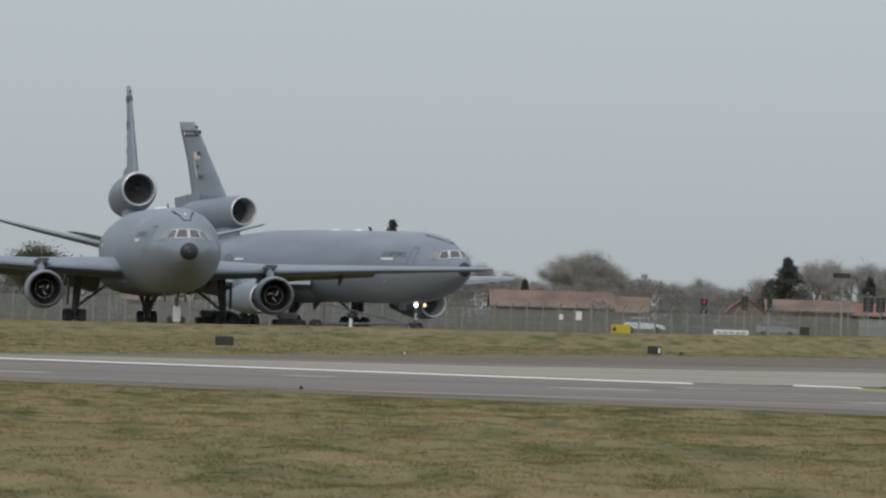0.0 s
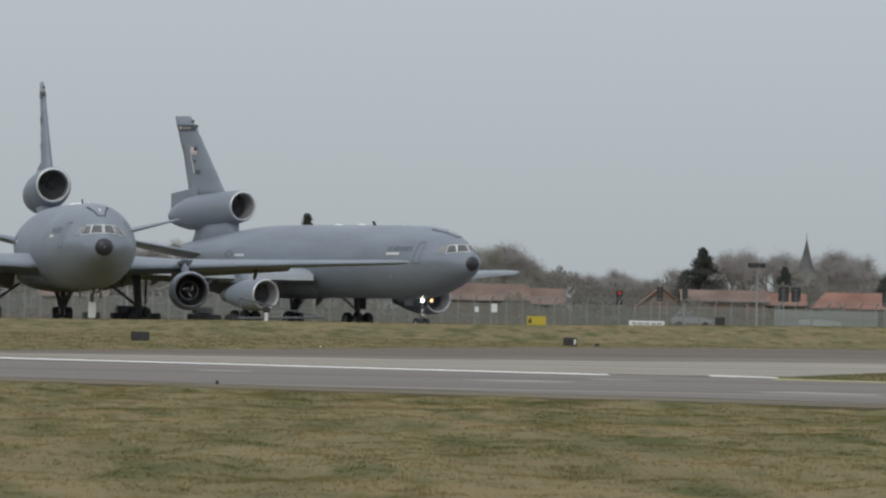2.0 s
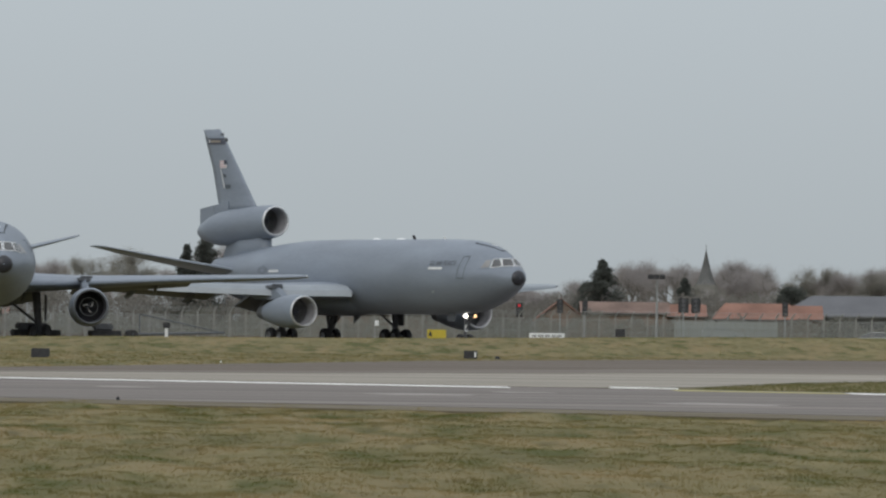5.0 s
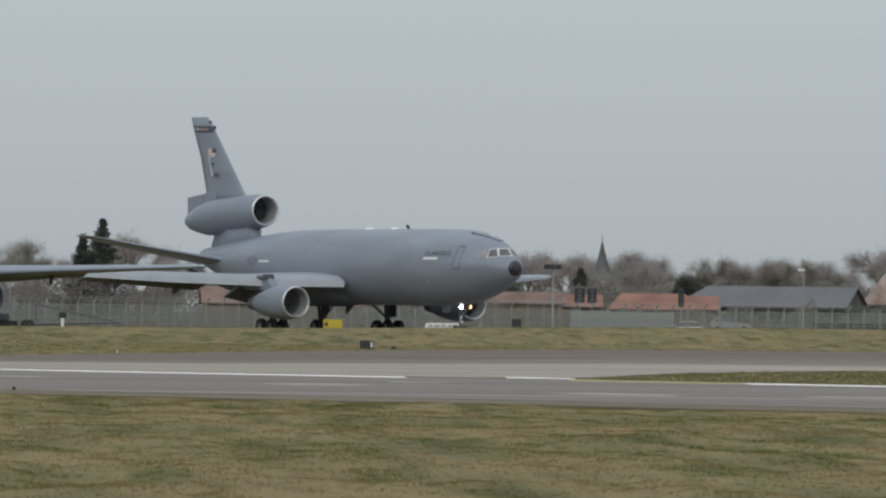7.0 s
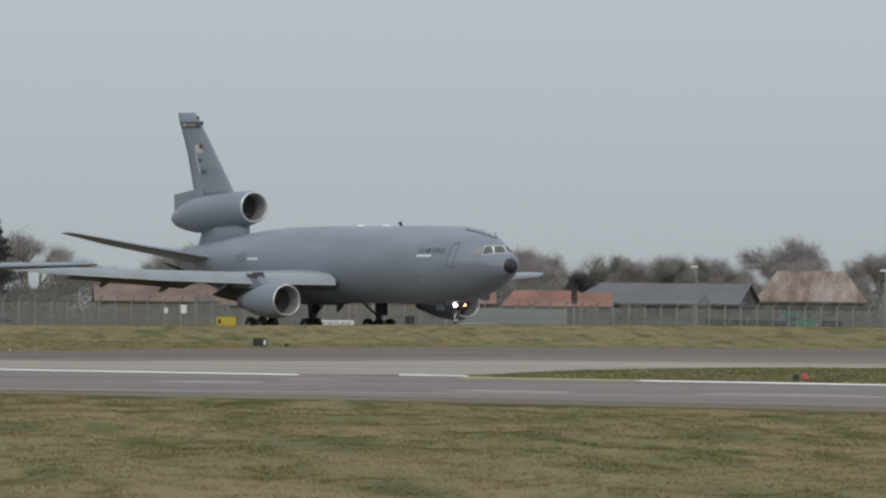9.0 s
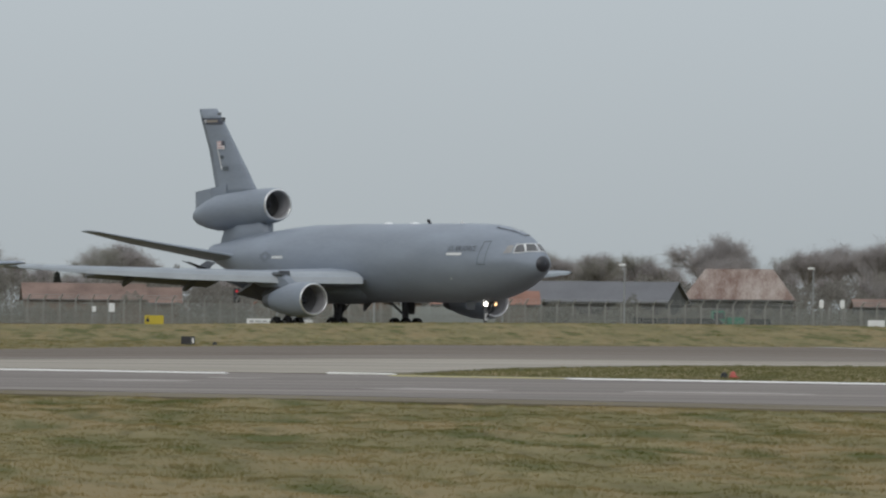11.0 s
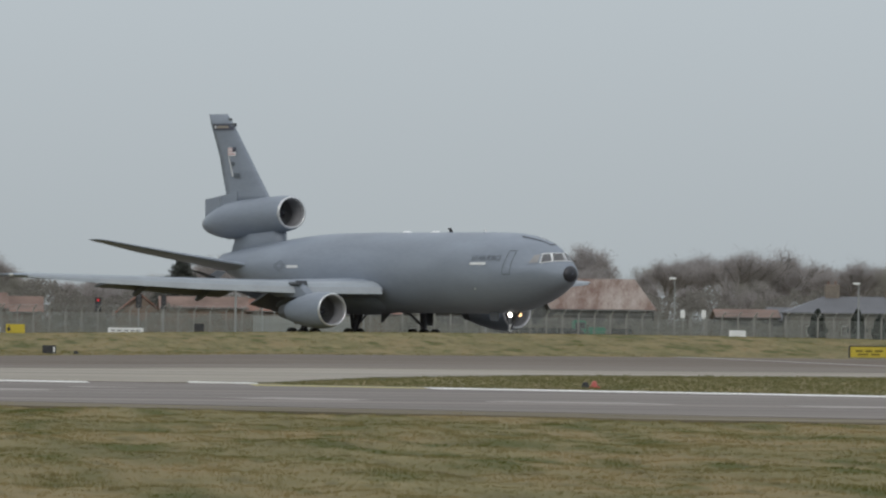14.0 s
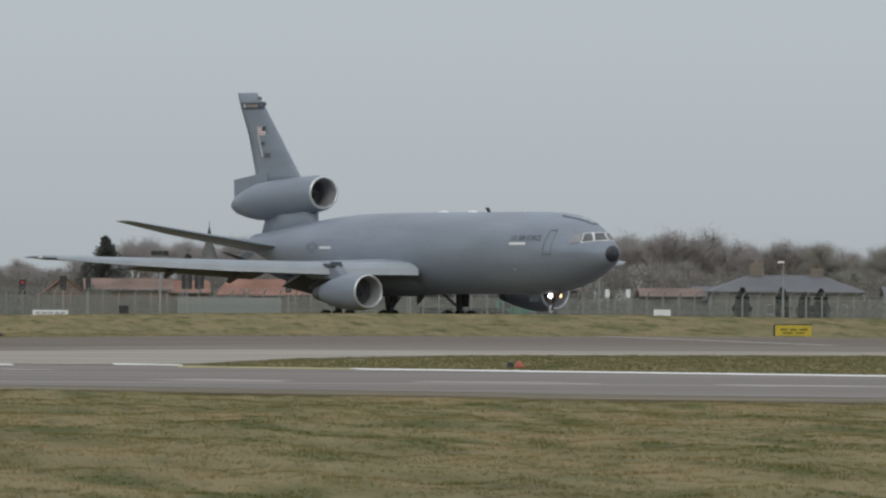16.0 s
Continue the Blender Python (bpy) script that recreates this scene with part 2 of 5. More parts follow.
def loft(rings, close=True, caps=True):
    """A skin over rings of points, each ring a list of equal length."""
    bm = bmesh.new()
    vs = [[bm.verts.new(c) for c in r] for r in rings]
    n = len(vs[0])
    for a, b in zip(vs, vs[1:]):
        for k in range(n if close else n - 1):
            bm.faces.new((a[k], a[(k + 1) % n], b[(k + 1) % n], b[k]))
    if caps and close:
        bm.faces.new(vs[0][::-1])
        bm.faces.new(vs[-1])
    return bm


def spin(profile, origin=(0, 0, 0), axis="x", n=32, tilt=0.0):
    """A body of revolution: profile of (distance along the axis, radius)."""
    rings = []
    for d, r in profile:
        ring = []
        for k in range(n):
            a = k * math.tau / n
            if axis == "x":
                c = Vector((d, r * math.cos(a), r * math.sin(a) + tilt * d))
            elif axis == "y":
                c = Vector((r * math.cos(a), d, r * math.sin(a)))
            else:
                c = Vector((r * math.cos(a), r * math.sin(a), d))
            ring.append(c + Vector(origin))
        rings.append(ring)
    return loft(rings, caps=False)


# ---- ground ----
def smooth(t):
    t = min(1.0, max(0.0, t))
    return t * t * (3 - 2 * t)


RUN_K, RUN_NEAR, RUN_FAR = 1.3, 193.0, 262.0


def ground_z(x, y):
    """Flat airfield with hummocky near grass and a low swell before the taxiway."""
    d, az = math.hypot(x, y), math.degrees(math.atan2(x, y))
    z = 0.0
    if abs(az) < 40:
        swell = 0.6 + 0.18 * smooth((az + 2.2) / 2) + 0.37 * smooth(az / 3.4) - 0.12 * smooth((az - 4.6) / 1.5)
        z += swell * smooth((d - 540) / 62) * (1 - smooth((d - 612) / 66)) * (1 - smooth((abs(az) - 15) / 25))
    near = RUN_NEAR - RUN_K * x - y
    if near > 2:
        k = smooth((near - 2) / 12)
        z += k * (0.07 * noise.noise((x * 0.7, y * 0.13, 0)) + 0.04 * noise.noise((x * 2.2, y * 0.4, 7)))
    return z


azs = [a for a in range(-180, -30, 10)] + [-30 + 0.5 * k for k in range(54)] + [-3 + 0.125 * k for k in range(85)] + [8 + 0.5 * k for k in range(45)] + [a for a in range(40, 180, 10)]
dists = [2, 30, 50] + [60 + 1.5 * k for k in range(90)] + [196 + 6 * k for k in range(57)] + [536 + 3 * k for k in range(50)] + [700, 800, 900, 1000, 1200, 1600, 2400, 4500]
gv = []
for d in dists:
    for a in azs:
        x, y = d * math.sin(radians(a)), d * math.cos(radians(a))
        gv.append((x, y, ground_z(x, y)))
na = len(azs)
gf = [(i * na + j, i * na + (j + 1) % na, (i + 1) * na + (j + 1) % na, (i + 1) * na + j) for i in range(len(dists) - 1) for j in range(na)]
gf.append(tuple(range(na))[::-1])
gme = bpy.data.meshes.new("ground")
gme.from_pydata(gv, [], gf)
gme.materials.append(GRASS)
gme.polygons.foreach_set("use_smooth", [True] * len(gme.polygons))
tagged(new("ground", gme), "wide airfield ground of dull winter grass", "ground", kind="structure")


def sheet(name, outline, z, mat, label, parent=None, deep=0.15):
    """A thin paved layer with an upright rim."""
    bm = bmesh.new()
    top = [bm.verts.new((x, y, z)) for x, y in outline]
    low = [bm.verts.new((x, y, z - deep)) for x, y in outline]
    bmesh.ops.triangulate(bm, faces=[bm.faces.new(top)])
    for k in range(len(top)):
        j = (k + 1) % len(top)
        bm.faces.new((top[k], low[k], low[j], top[j]))
    ob = part(name, bm, mat, parent)
    return ob if parent else tagged(ob, label, "pavement", kind="structure")


def run_strip(y0, y1, x0, x1):
    """Outline of a strip along the runway between two of its lines."""
    return [(x0, y0 - RUN_K * x0), (x1, y0 - RUN_K * x1), (x1, y1 - RUN_K * x1), (x0, y1 - RUN_K * x0)]


runway = sheet("runway", run_strip(RUN_NEAR, RUN_FAR + 3, -500, 260), 0.03, ASPHALT, "long grey worn asphalt runway with pale patches")
sheet("verge", run_strip(RUN_NEAR - 9, RUN_NEAR - 0.02, -60, 60), 0.022, DIRT, "bare brown soil verge along the runway edge")
LINK_TOP = [(-16, 291), (2.5, 316), (18, 352), (34, 357), (60, 364), (260, 400)]
sheet("taxiway_link", [(-16, 286), (0.5, 264.5), (8, 255), (11.5, 263), (15.5, 292), (22, 317), (32, 329), (60, 338), (260, 372)] + LINK_TOP[::-1], 0.03, CONCRETE, "pale concrete taxiway link beside the runway")
sheet("shoulder", [(x, y + 0.02) for x, y in LINK_TOP] + [(260, 585), (120, 562), (52, 548), (23, 515), (8, 448), (0, 392), (-7, 345), (-13, 308)], 0.026, ASPHALT_OLD, "brown-stained old asphalt apron edge")
sheet("white_edge_line", run_strip(RUN_FAR - 4.0, RUN_FAR + 0.3, -300, 6.3), 0.036, MARKING, "", runway)
sheet("white_edge_line", run_strip(RUN_FAR - 4.0, RUN_FAR + 0.3, 14.2, 160), 0.036, MARKING, "", runway)
sheet("yellow_edge_line", run_strip(RUN_FAR - 3.6, RUN_FAR + 0.2, 10.2, 14.1), 0.036, MARK_YELLOW, "", runway)
# shadow of the concrete step, laid down as a dark strip
sheet("dark_joint", run_strip(RUN_FAR + 0.5, RUN_FAR + 2.6, -300, 8.8), 0.036, ASPHALT_OLD, "", runway)
sheet("white_edge_line", run_strip(RUN_FAR + 5, RUN_FAR + 8, 9.0, 10.6), 0.038, MARKING, "", runway)
rnd = random.Random(4)
for x, c, w, d in ((-9.3, 210, 1.1, 3.5), (3.6, 226, 1.3, 3.0), (-3.0, 232, 0.8, 2.0), (9.2, 214, 1.6, 3.2), (14.8, 219, 2.0, 3.0), (20.5, 222, 1.8, 3.4), (-14, 236, 1.2, 2.5), (6.0, 240, 0.9, 2.0)):
    ring = []
    for k in range(14):
        a = k * math.tau / 14
        r = rnd.uniform(0.65, 1.15)
        ring.append((x + w * r * math.cos(a), c - RUN_K * x + d * r * math.sin(a) - 0.5 * w * r * math.cos(a)))
    sheet("pale_patch", ring, 0.035, ASPHALT_PALE, "", runway)
sheet("worn_band", [(x, y + 0.04) for x, y in LINK_TOP] + [(x, y + k) for (x, y), k in list(zip(LINK_TOP, (7, 18, 38, 44, 46, 60)))[::-1]], 0.031, ASPHALT_MIXED, "half-worn band of brown and pale asphalt")
sheet("taxiway_edge_line", [(44.6, 424), (45.5, 424), (46.0, 545), (45.1, 545)], 0.037, ASPHALT_PALE, "thin worn white taxiway edge line")
sheet("far_taxiway", [(-140, 1010), (-95, 1000), (115, 560 + 60), (160, 640), (120, 760), (-60, 1020)], 0.02, ASPHALT, "grey asphalt taxiway under the moving aircraft")


# ---- grass blades ----
def blades(name, spots, high, wide, label, seed, mat=BLADE):
    rng = np.random.RandomState(seed)
    v, f = [], []
    for x, y in spots:
        z = ground_z(x, y)
        tall = high * rng.uniform(0.6, 1.2) * (0.75 + 1.2 * max(0, noise.noise((x * 1.1, y * 0.2, 7))))
        for b in range(5):
            a = rng.uniform(0, math.tau)
            bx, by = x + rng.normal(0, wide * 2.2), y + rng.normal(0, wide * 2.2)
            lean = rng.uniform(0.1, 0.7) * tall
            dx, dy = wide * math.cos(a), wide * math.sin(a) * 0.5
            n = len(v)
            h = tall * rng.uniform(0.5, 1.1)
            v += [(bx - dx, by - dy, z - 0.02), (bx + dx, by + dy, z - 0.02), (bx + lean * math.cos(a * 3), by + lean * math.sin(a * 3), z + h)]
            f.append((n, n + 1, n + 2))
    me = bpy.data.meshes.new(name)
    me.from_pydata(v, [], f)
    me.materials.append(mat)
    tagged(new(name, me), label, "grass", kind="stuff")


rng = np.random.RandomState(3)
spots = []
while len(spots) < 100000:
    d, az = math.sqrt(rng.uniform(74 ** 2, 206 ** 2)), rng.uniform(-2.8, 6.8)
    x, y = d * math.sin(radians(az)), d * math.cos(radians(az))
    if y + RUN_K * x < RUN_NEAR - 0.3 - 11 * rng.uniform() ** 2 and noise.noise((x * 0.5, y * 0.1, 3)) + rng.uniform(-0.2, 0.9) > 0:
        spots.append((x, y))
blades("near_grass", spots, 0.03, 0.006, "tufty dull green and straw winter grass", 5)
spots = []
while len(spots) < 22000:
    x = rng.uniform(9, 45)
    y = rng.uniform(215, 336)
    top = np.interp(x, [11.5, 15.5, 22, 32, 60], [263, 292, 317, 329, 338])
    if RUN_FAR + 5 - RUN_K * x < y < top and x > 11.3:
        spots.append((x, y))
blades("island_grass", spots, 0.06, 0.012, "longer green grass between runway and taxiway", 6, BLADE_GREEN)
spots = []
while len(spots) < 14000:
    d, az = math.sqrt(rng.uniform(300 ** 2, 612 ** 2)), rng.uniform(-3.4, 7.4)
    x, y = d * math.sin(radians(az)), d * math.cos(radians(az))
    edge = np.interp(x, [-40, -13, -7, 0, 8, 23, 52, 120, 260], [330, 310, 347, 394, 450, 518, 550, 564, 587])
    if y > edge:
        spots.append((x, y))
blades("far_grass", spots, 0.05, 0.035, "short green-brown grass beyond the taxiway", 8)
# ---- the two tanker aircraft; nose at x = 0, tail towards -x, port side +y, wheels on z = 0 ----
BODY = [  # x, bottom, top, half width
    (-0.5, 5.46, 5.52, 0.03), (-0.53, 5.24, 5.74, 0.25), (-0.62, 5.04, 5.92, 0.44), (-0.8, 4.85, 6.1, 0.64), (-1.1, 4.65, 6.32, 0.88), (-1.42, 4.48, 6.56, 1.1),
    (-2.05, 4.2, 7.16, 1.46), (-2.7, 3.94, 7.52, 1.75), (-3.6, 3.6, 7.82, 2.08), (-4.8, 3.24, 8.1, 2.42), (-6.2, 2.92, 8.33, 2.7), (-7.6, 2.7, 8.47, 2.88),
    (-9.2, 2.57, 8.52, 2.98), (-11.5, 2.53, 8.55, 3.01), (-20, 2.53, 8.55, 3.01), (-28, 2.53, 8.55, 3.01), (-34, 2.56, 8.48, 3.01), (-37, 2.8, 8.3, 2.96),
    (-40, 3.25, 8.05, 2.82), (-43, 3.9, 7.75, 2.5), (-46, 4.6, 7.42, 2.02), (-48.5, 5.25, 7.15, 1.35), (-49.8, 5.6, 7.05, 0.95), (-50.3, 6.0, 6.8, 0.4),
]
BX = [-b[0] for b in BODY]


def hull(x, z=None, angle=None, off=0.0, side=-1):
    """A point of the fuselage skin at x, at height z or at an angle from the top (degrees)."""
    lo, hi, w = (float(np.interp(-x, BX, [b[k] for b in BODY])) for k in (1, 2, 3))
    c, h = (lo + hi) / 2, (hi - lo) / 2
    if angle is None:
        angle = math.degrees(math.acos(max(-1, min(1, (z - c) / h))))
    a = radians(angle)
    pinch = float(np.interp(x, (-9.0, -6.0, -4.0, -2.6, -1.5, -0.7), (0.0, 0.15, 0.38, 0.48, 0.36, 0.0))) * max(0.0, math.cos(a))
    return Vector((x + off * 0.25, side * (w * (1 - pinch) + off) * math.sin(a), c + (h + off) * math.cos(a)))


def nose_point(y, z, off, side):
    """The point of the nose skin y metres from the centre line and z above the ground, as seen from ahead."""
    near, far = -0.6, -8.0
    for _ in range(24):
        x = (near + far) / 2
        top = float(np.interp(-x, BX, [b[2] for b in BODY]))
        if z > top or abs(hull(x, z).y) < y:
            near = x
        else:
            far = x
    return Vector((x + off * 0.6, side * (y + off * 0.6), z + off * 0.5))


def ribbon(rows):
    """A band of quads from pairs of points."""
    bm = bmesh.new()
    vs = [[bm.verts.new(c) for c in r] for r in rows]
    for a, b in zip(vs, vs[1:]):
        bm.faces.new((a[0], a[1], b[1], b[0]))
    return bm


def skin_line(points, wide, side=-1, off=0.02):
    """A thin raised line along (x, z) points of the hull."""
    bm = bmesh.new()
    fine = [points[0]]
    for (x0, z0), (x1, z1) in zip(points, points[1:]):
        n = max(1, round(math.hypot(x1 - x0, z1 - z0) / 0.22))
        fine += [(x0 + (x1 - x0) * k / n, z0 + (z1 - z0) * k / n) for k in range(1, n + 1)]
    for (x0, z0), (x1, z1) in zip(fine, fine[1:]):
        d = Vector((x1 - x0, 0, z1 - z0)).normalized() * wide / 2
        n = Vector((-d.z, 0, d.x))
        d = d * min(1.0, 0.1 / wide)
        q = [hull(x0 - d.x + n.x, z0 - d.z + n.z, None, off, side), hull(x1 + d.x + n.x, z1 + d.z + n.z, None, off, side), hull(x1 + d.x - n.x, z1 + d.z - n.z, None, off, side), hull(x0 - d.x - n.x, z0 - d.z - n.z, None, off, side)]
        bm.faces.new([bm.verts.new(c) for c in q])
    return bm


def airfoil(le, chord, z, thick, y, n=9, axis="y"):
    """A section: nose at x = le, reaching chord metres aft."""
    ts = [0, 0.02, 0.08, 0.2, 0.38, 0.6, 0.82, 1.0]
    up = [0, 0.3, 0.62, 0.92, 1.0, 0.78, 0.4, 0.03]
    pts = [(t, u * 0.55) for t, u in zip(ts, up)] + [(t, -u * 0.45) for t, u in list(zip(ts, up))[:0:-1]]
    if axis == "y":
        return [Vector((le - t * chord, y, z + u * thick * chord)) for t, u in pts]
    return [Vector((le - t * chord, u * thick * chord, y)) for t, u in pts]


def nacelle(parent, x, y, z, side_tail=False, lit=False):
    """A fan engine in its nacelle, its intake at x."""
    if side_tail:
        prof = [(0.0, 1.15), (-0.06, 1.24), (-0.3, 1.32), (-1.2, 1.4), (-3.5, 1.47), (-7.2, 1.49), (-9.2, 1.4), (-10.7, 1.12), (-12.0, 0.78), (-12.4, 0.6)]
        tilt = 0.068
    else:
        prof = [(0.0, 1.16), (-0.05, 1.22), (-0.25, 1.29), (-0.9, 1.36), (-1.9, 1.37), (-3.2, 1.26), (-4.6, 1.02), (-5.7, 0.78)]
        tilt = 0.02
    cowl = part("engine_cowling", spin(prof, (x, y, z), n=36, tilt=tilt), GREY, parent, smooth=True)
    # parked wing engines take darker lip, duct and fan, shade in the colour
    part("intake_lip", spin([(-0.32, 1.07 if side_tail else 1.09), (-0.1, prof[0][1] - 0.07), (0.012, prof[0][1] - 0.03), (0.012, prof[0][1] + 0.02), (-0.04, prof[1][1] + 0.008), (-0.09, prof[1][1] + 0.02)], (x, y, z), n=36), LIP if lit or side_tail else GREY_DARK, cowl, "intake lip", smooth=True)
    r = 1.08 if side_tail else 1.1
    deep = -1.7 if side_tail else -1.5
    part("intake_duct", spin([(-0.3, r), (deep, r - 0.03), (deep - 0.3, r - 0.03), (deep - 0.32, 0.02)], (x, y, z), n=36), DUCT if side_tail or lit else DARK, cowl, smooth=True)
    bm = bmesh.new()
    for k in range(28):
        a = k * math.tau / 28
        e, t = Vector((0, math.cos(a), math.sin(a))), Vector((0, -math.sin(a), math.cos(a)))
        o = Vector((x + deep + 0.05, y, z))
        q = [o + e * 0.3 - t * 0.03, o + e * 0.3 + t * 0.03 + Vector((-0.1, 0, 0)), o + e * (r - 0.06) + t * 0.1 + Vector((-0.14, 0, 0)), o + e * (r - 0.06) - t * 0.04]
        bm.faces.new([bm.verts.new(c) for c in q])
    part("fan", bm, FAN if lit or side_tail else FAN_SHADED, cowl)
    part("spinner", spin([(0.42, 0.01), (0.3, 0.12), (0.1, 0.25), (-0.1, 0.32)], (x + deep, y, z), n=20), DARK, cowl, smooth=True)
    if not side_tail:
        bm = bmesh.new()
        for k in range(3):
            rows = []
            for j in range(7):
                a, q = k * math.tau / 3 + j * 0.16, 0.06 + j * 0.052
                e = Vector((0, math.cos(a), math.sin(a)))
                d = Vector((x + deep + 0.47 - q * 0.9, y, z))
                rows.append((d + e * q, d + e * (q + 0.1)))
            vs = [[bm.verts.new(c) for c in w] for w in rows]
            for a, b in zip(vs, vs[1:]):
                bm.faces.new((a[0], a[1], b[1], b[0]))
        part("spinner_mark", bm, FAN if lit else WHITE, cowl, "spinner swirl")
        part("fan_shroud_ring", spin([(0.1, 0.62), (0.1, 0.65), (0.05, 0.66), (0.05, 0.62)], (x + deep, y, z), n=28), FAN if lit else STEEL, cowl)
        part("core_nozzle", spin([(-5.5, 0.72), (-6.1, 0.66), (-6.8, 0.55), (-7.1, 0.48)], (x, y, z), n=28, tilt=tilt), GREY_DARK, cowl, smooth=True)
        part("exhaust_plug", spin([(-6.7, 0.4), (-7.2, 0.25), (-7.6, 0.03)], (x, y, z), n=20, tilt=tilt), STEEL, cowl, smooth=True)
    else:
        part("exhaust_nozzle", spin([(-12.3, 0.61), (-12.65, 0.5), (-12.6, 0.44), (-12.3, 0.48)], (x, y, z), n=24, tilt=tilt), GREY_DARK, cowl, smooth=True)
    return cowl


def tyre_wheel(parent, x, y, z, r, w):
    """A wheel that can turn about its own axle."""
    prof = [(-w / 2, r * 0.55), (-w / 2, r * 0.86), (-w * 0.38, r * 0.97), (-w * 0.15, r), (w * 0.15, r), (w * 0.38, r * 0.97), (w / 2, r * 0.86), (w / 2, r * 0.55)]
    ob = part("wheel", spin(prof, axis="y", n=22), BLACK, parent, "black aircraft tyre on a grey rim", smooth=True)
    bm = spin([(-w * 0.36, 0.03), (-w * 0.36, r * 0.2), (-w * 0.28, r * 0.22), (-w * 0.3, r * 0.5), (-w * 0.44, r * 0.57), (w * 0.44, r * 0.57), (w * 0.3, r * 0.5), (w * 0.28, r * 0.22), (w * 0.36, r * 0.2), (w * 0.36, 0.03)], axis="y", n=16)
    for k in range(6):
        a = k * math.tau / 6
        for s in (-1, 1):
            c = Vector((r * 0.38 * math.cos(a), s * w * 0.33, r * 0.38 * math.sin(a)))
            tube(bm, c - Vector((0, 0.03, 0)), c + Vector((0, 0.03, 0)), 0.03, 0.03, 6)
    rim_mesh = bpy.data.meshes.new("rim")
    bm.to_mesh(rim_mesh)
    bm.free()
    rim_mesh.materials.append(STEEL)
    # rim and tyre are one mesh with two surfaces
    both = bmesh.new()
    both.from_mesh(ob.data)
    first = len(both.faces)
    both.from_mesh(rim_mesh)
    both.faces.ensure_lookup_table()
    for f in both.faces[first:]:
        f.material_index = 1
    both.to_mesh(ob.data)
    both.free()
    ob.data.materials.append(STEEL)
    bpy.data.meshes.remove(rim_mesh)
    ob.location = (x, y, z)
    return ob


def hull_text(parent, text, x0, x1, z, high, side):
    """Letters laid on the fuselage skin."""
    cu = bpy.data.curves.new("lettering", "FONT")
    cu.body, cu.size, cu.resolution_u = text, 1.0, 3
    tmp = new("lettering", cu)
    dg = bpy.context.evaluated_depsgraph_get()
    me = bpy.data.meshes.new_from_object(tmp.evaluated_get(dg))
    bpy.data.objects.remove(tmp)
    xs = [v.co.x for v in me.vertices]
    ys = [v.co.y for v in me.vertices]
    for v in me.vertices:
        u = (v.co.x - min(xs)) / (max(xs) - min(xs))
        h = (v.co.y - min(ys)) / (max(ys) - min(ys))
        v.co = hull(x0 + u * (x1 - x0), z + h * high, None, 0.025, side)
    me.materials.append(LETTER)
    ob = new("lettering", me)
    ob.parent = parent
    ob["label"] = "dark service lettering"
    return ob


FIN = ((10.9, -43.8, 6.9, 0.12), (11.44, -44.3, 6.35, 0.12), (14.5, -47.25, 4.5, 0.105), (17.0, -49.7, 3.4, 0.09), (17.76, -50.6, 2.8, 0.07))  # z, leading edge, chord, thickness


def fin_skin(x, z, side, off):
    """A point on the side of the fin."""
    zs = [f[0] for f in FIN]
    le, c, t = (float(np.interp(z, zs, [f[k] for f in FIN])) for k in (1, 2, 3))
    u = min(1.0, max(0.0, (le - x) / c))
    half = float(np.interp(u, [0, 0.02, 0.08, 0.2, 0.38, 0.6, 0.82, 1.0], [0, 0.3, 0.62, 0.92, 1.0, 0.78, 0.4, 0.03])) * 0.5 * t * c
    return Vector((x, side * (half + off), z))


def fin_plate(side, quad, mat, parent, name, label="", off=0.03):
    """A painted panel laid on the fin, its corners in (x, z)."""
    bm = bmesh.new()
    n = 4
    grid = []
    for i in range(n + 1):
        row = []
        for j in range(n + 1):
            u, v = i / n, j / n
            x = (1 - u) * ((1 - v) * quad[0][0] + v * quad[3][0]) + u * ((1 - v) * quad[1][0] + v * quad[2][0])
            z = (1 - u) * ((1 - v) * quad[0][1] + v * quad[3][1]) + u * ((1 - v) * quad[1][1] + v * quad[2][1])
            row.append(bm.verts.new(fin_skin(x, z, side, off)))
        grid.append(row)
    for i in range(n):
        for j in range(n):
            bm.faces.new((grid[i][j], grid[i + 1][j], grid[i + 1][j + 1], grid[i][j + 1]))
    return part(name, bm, mat, parent, label)


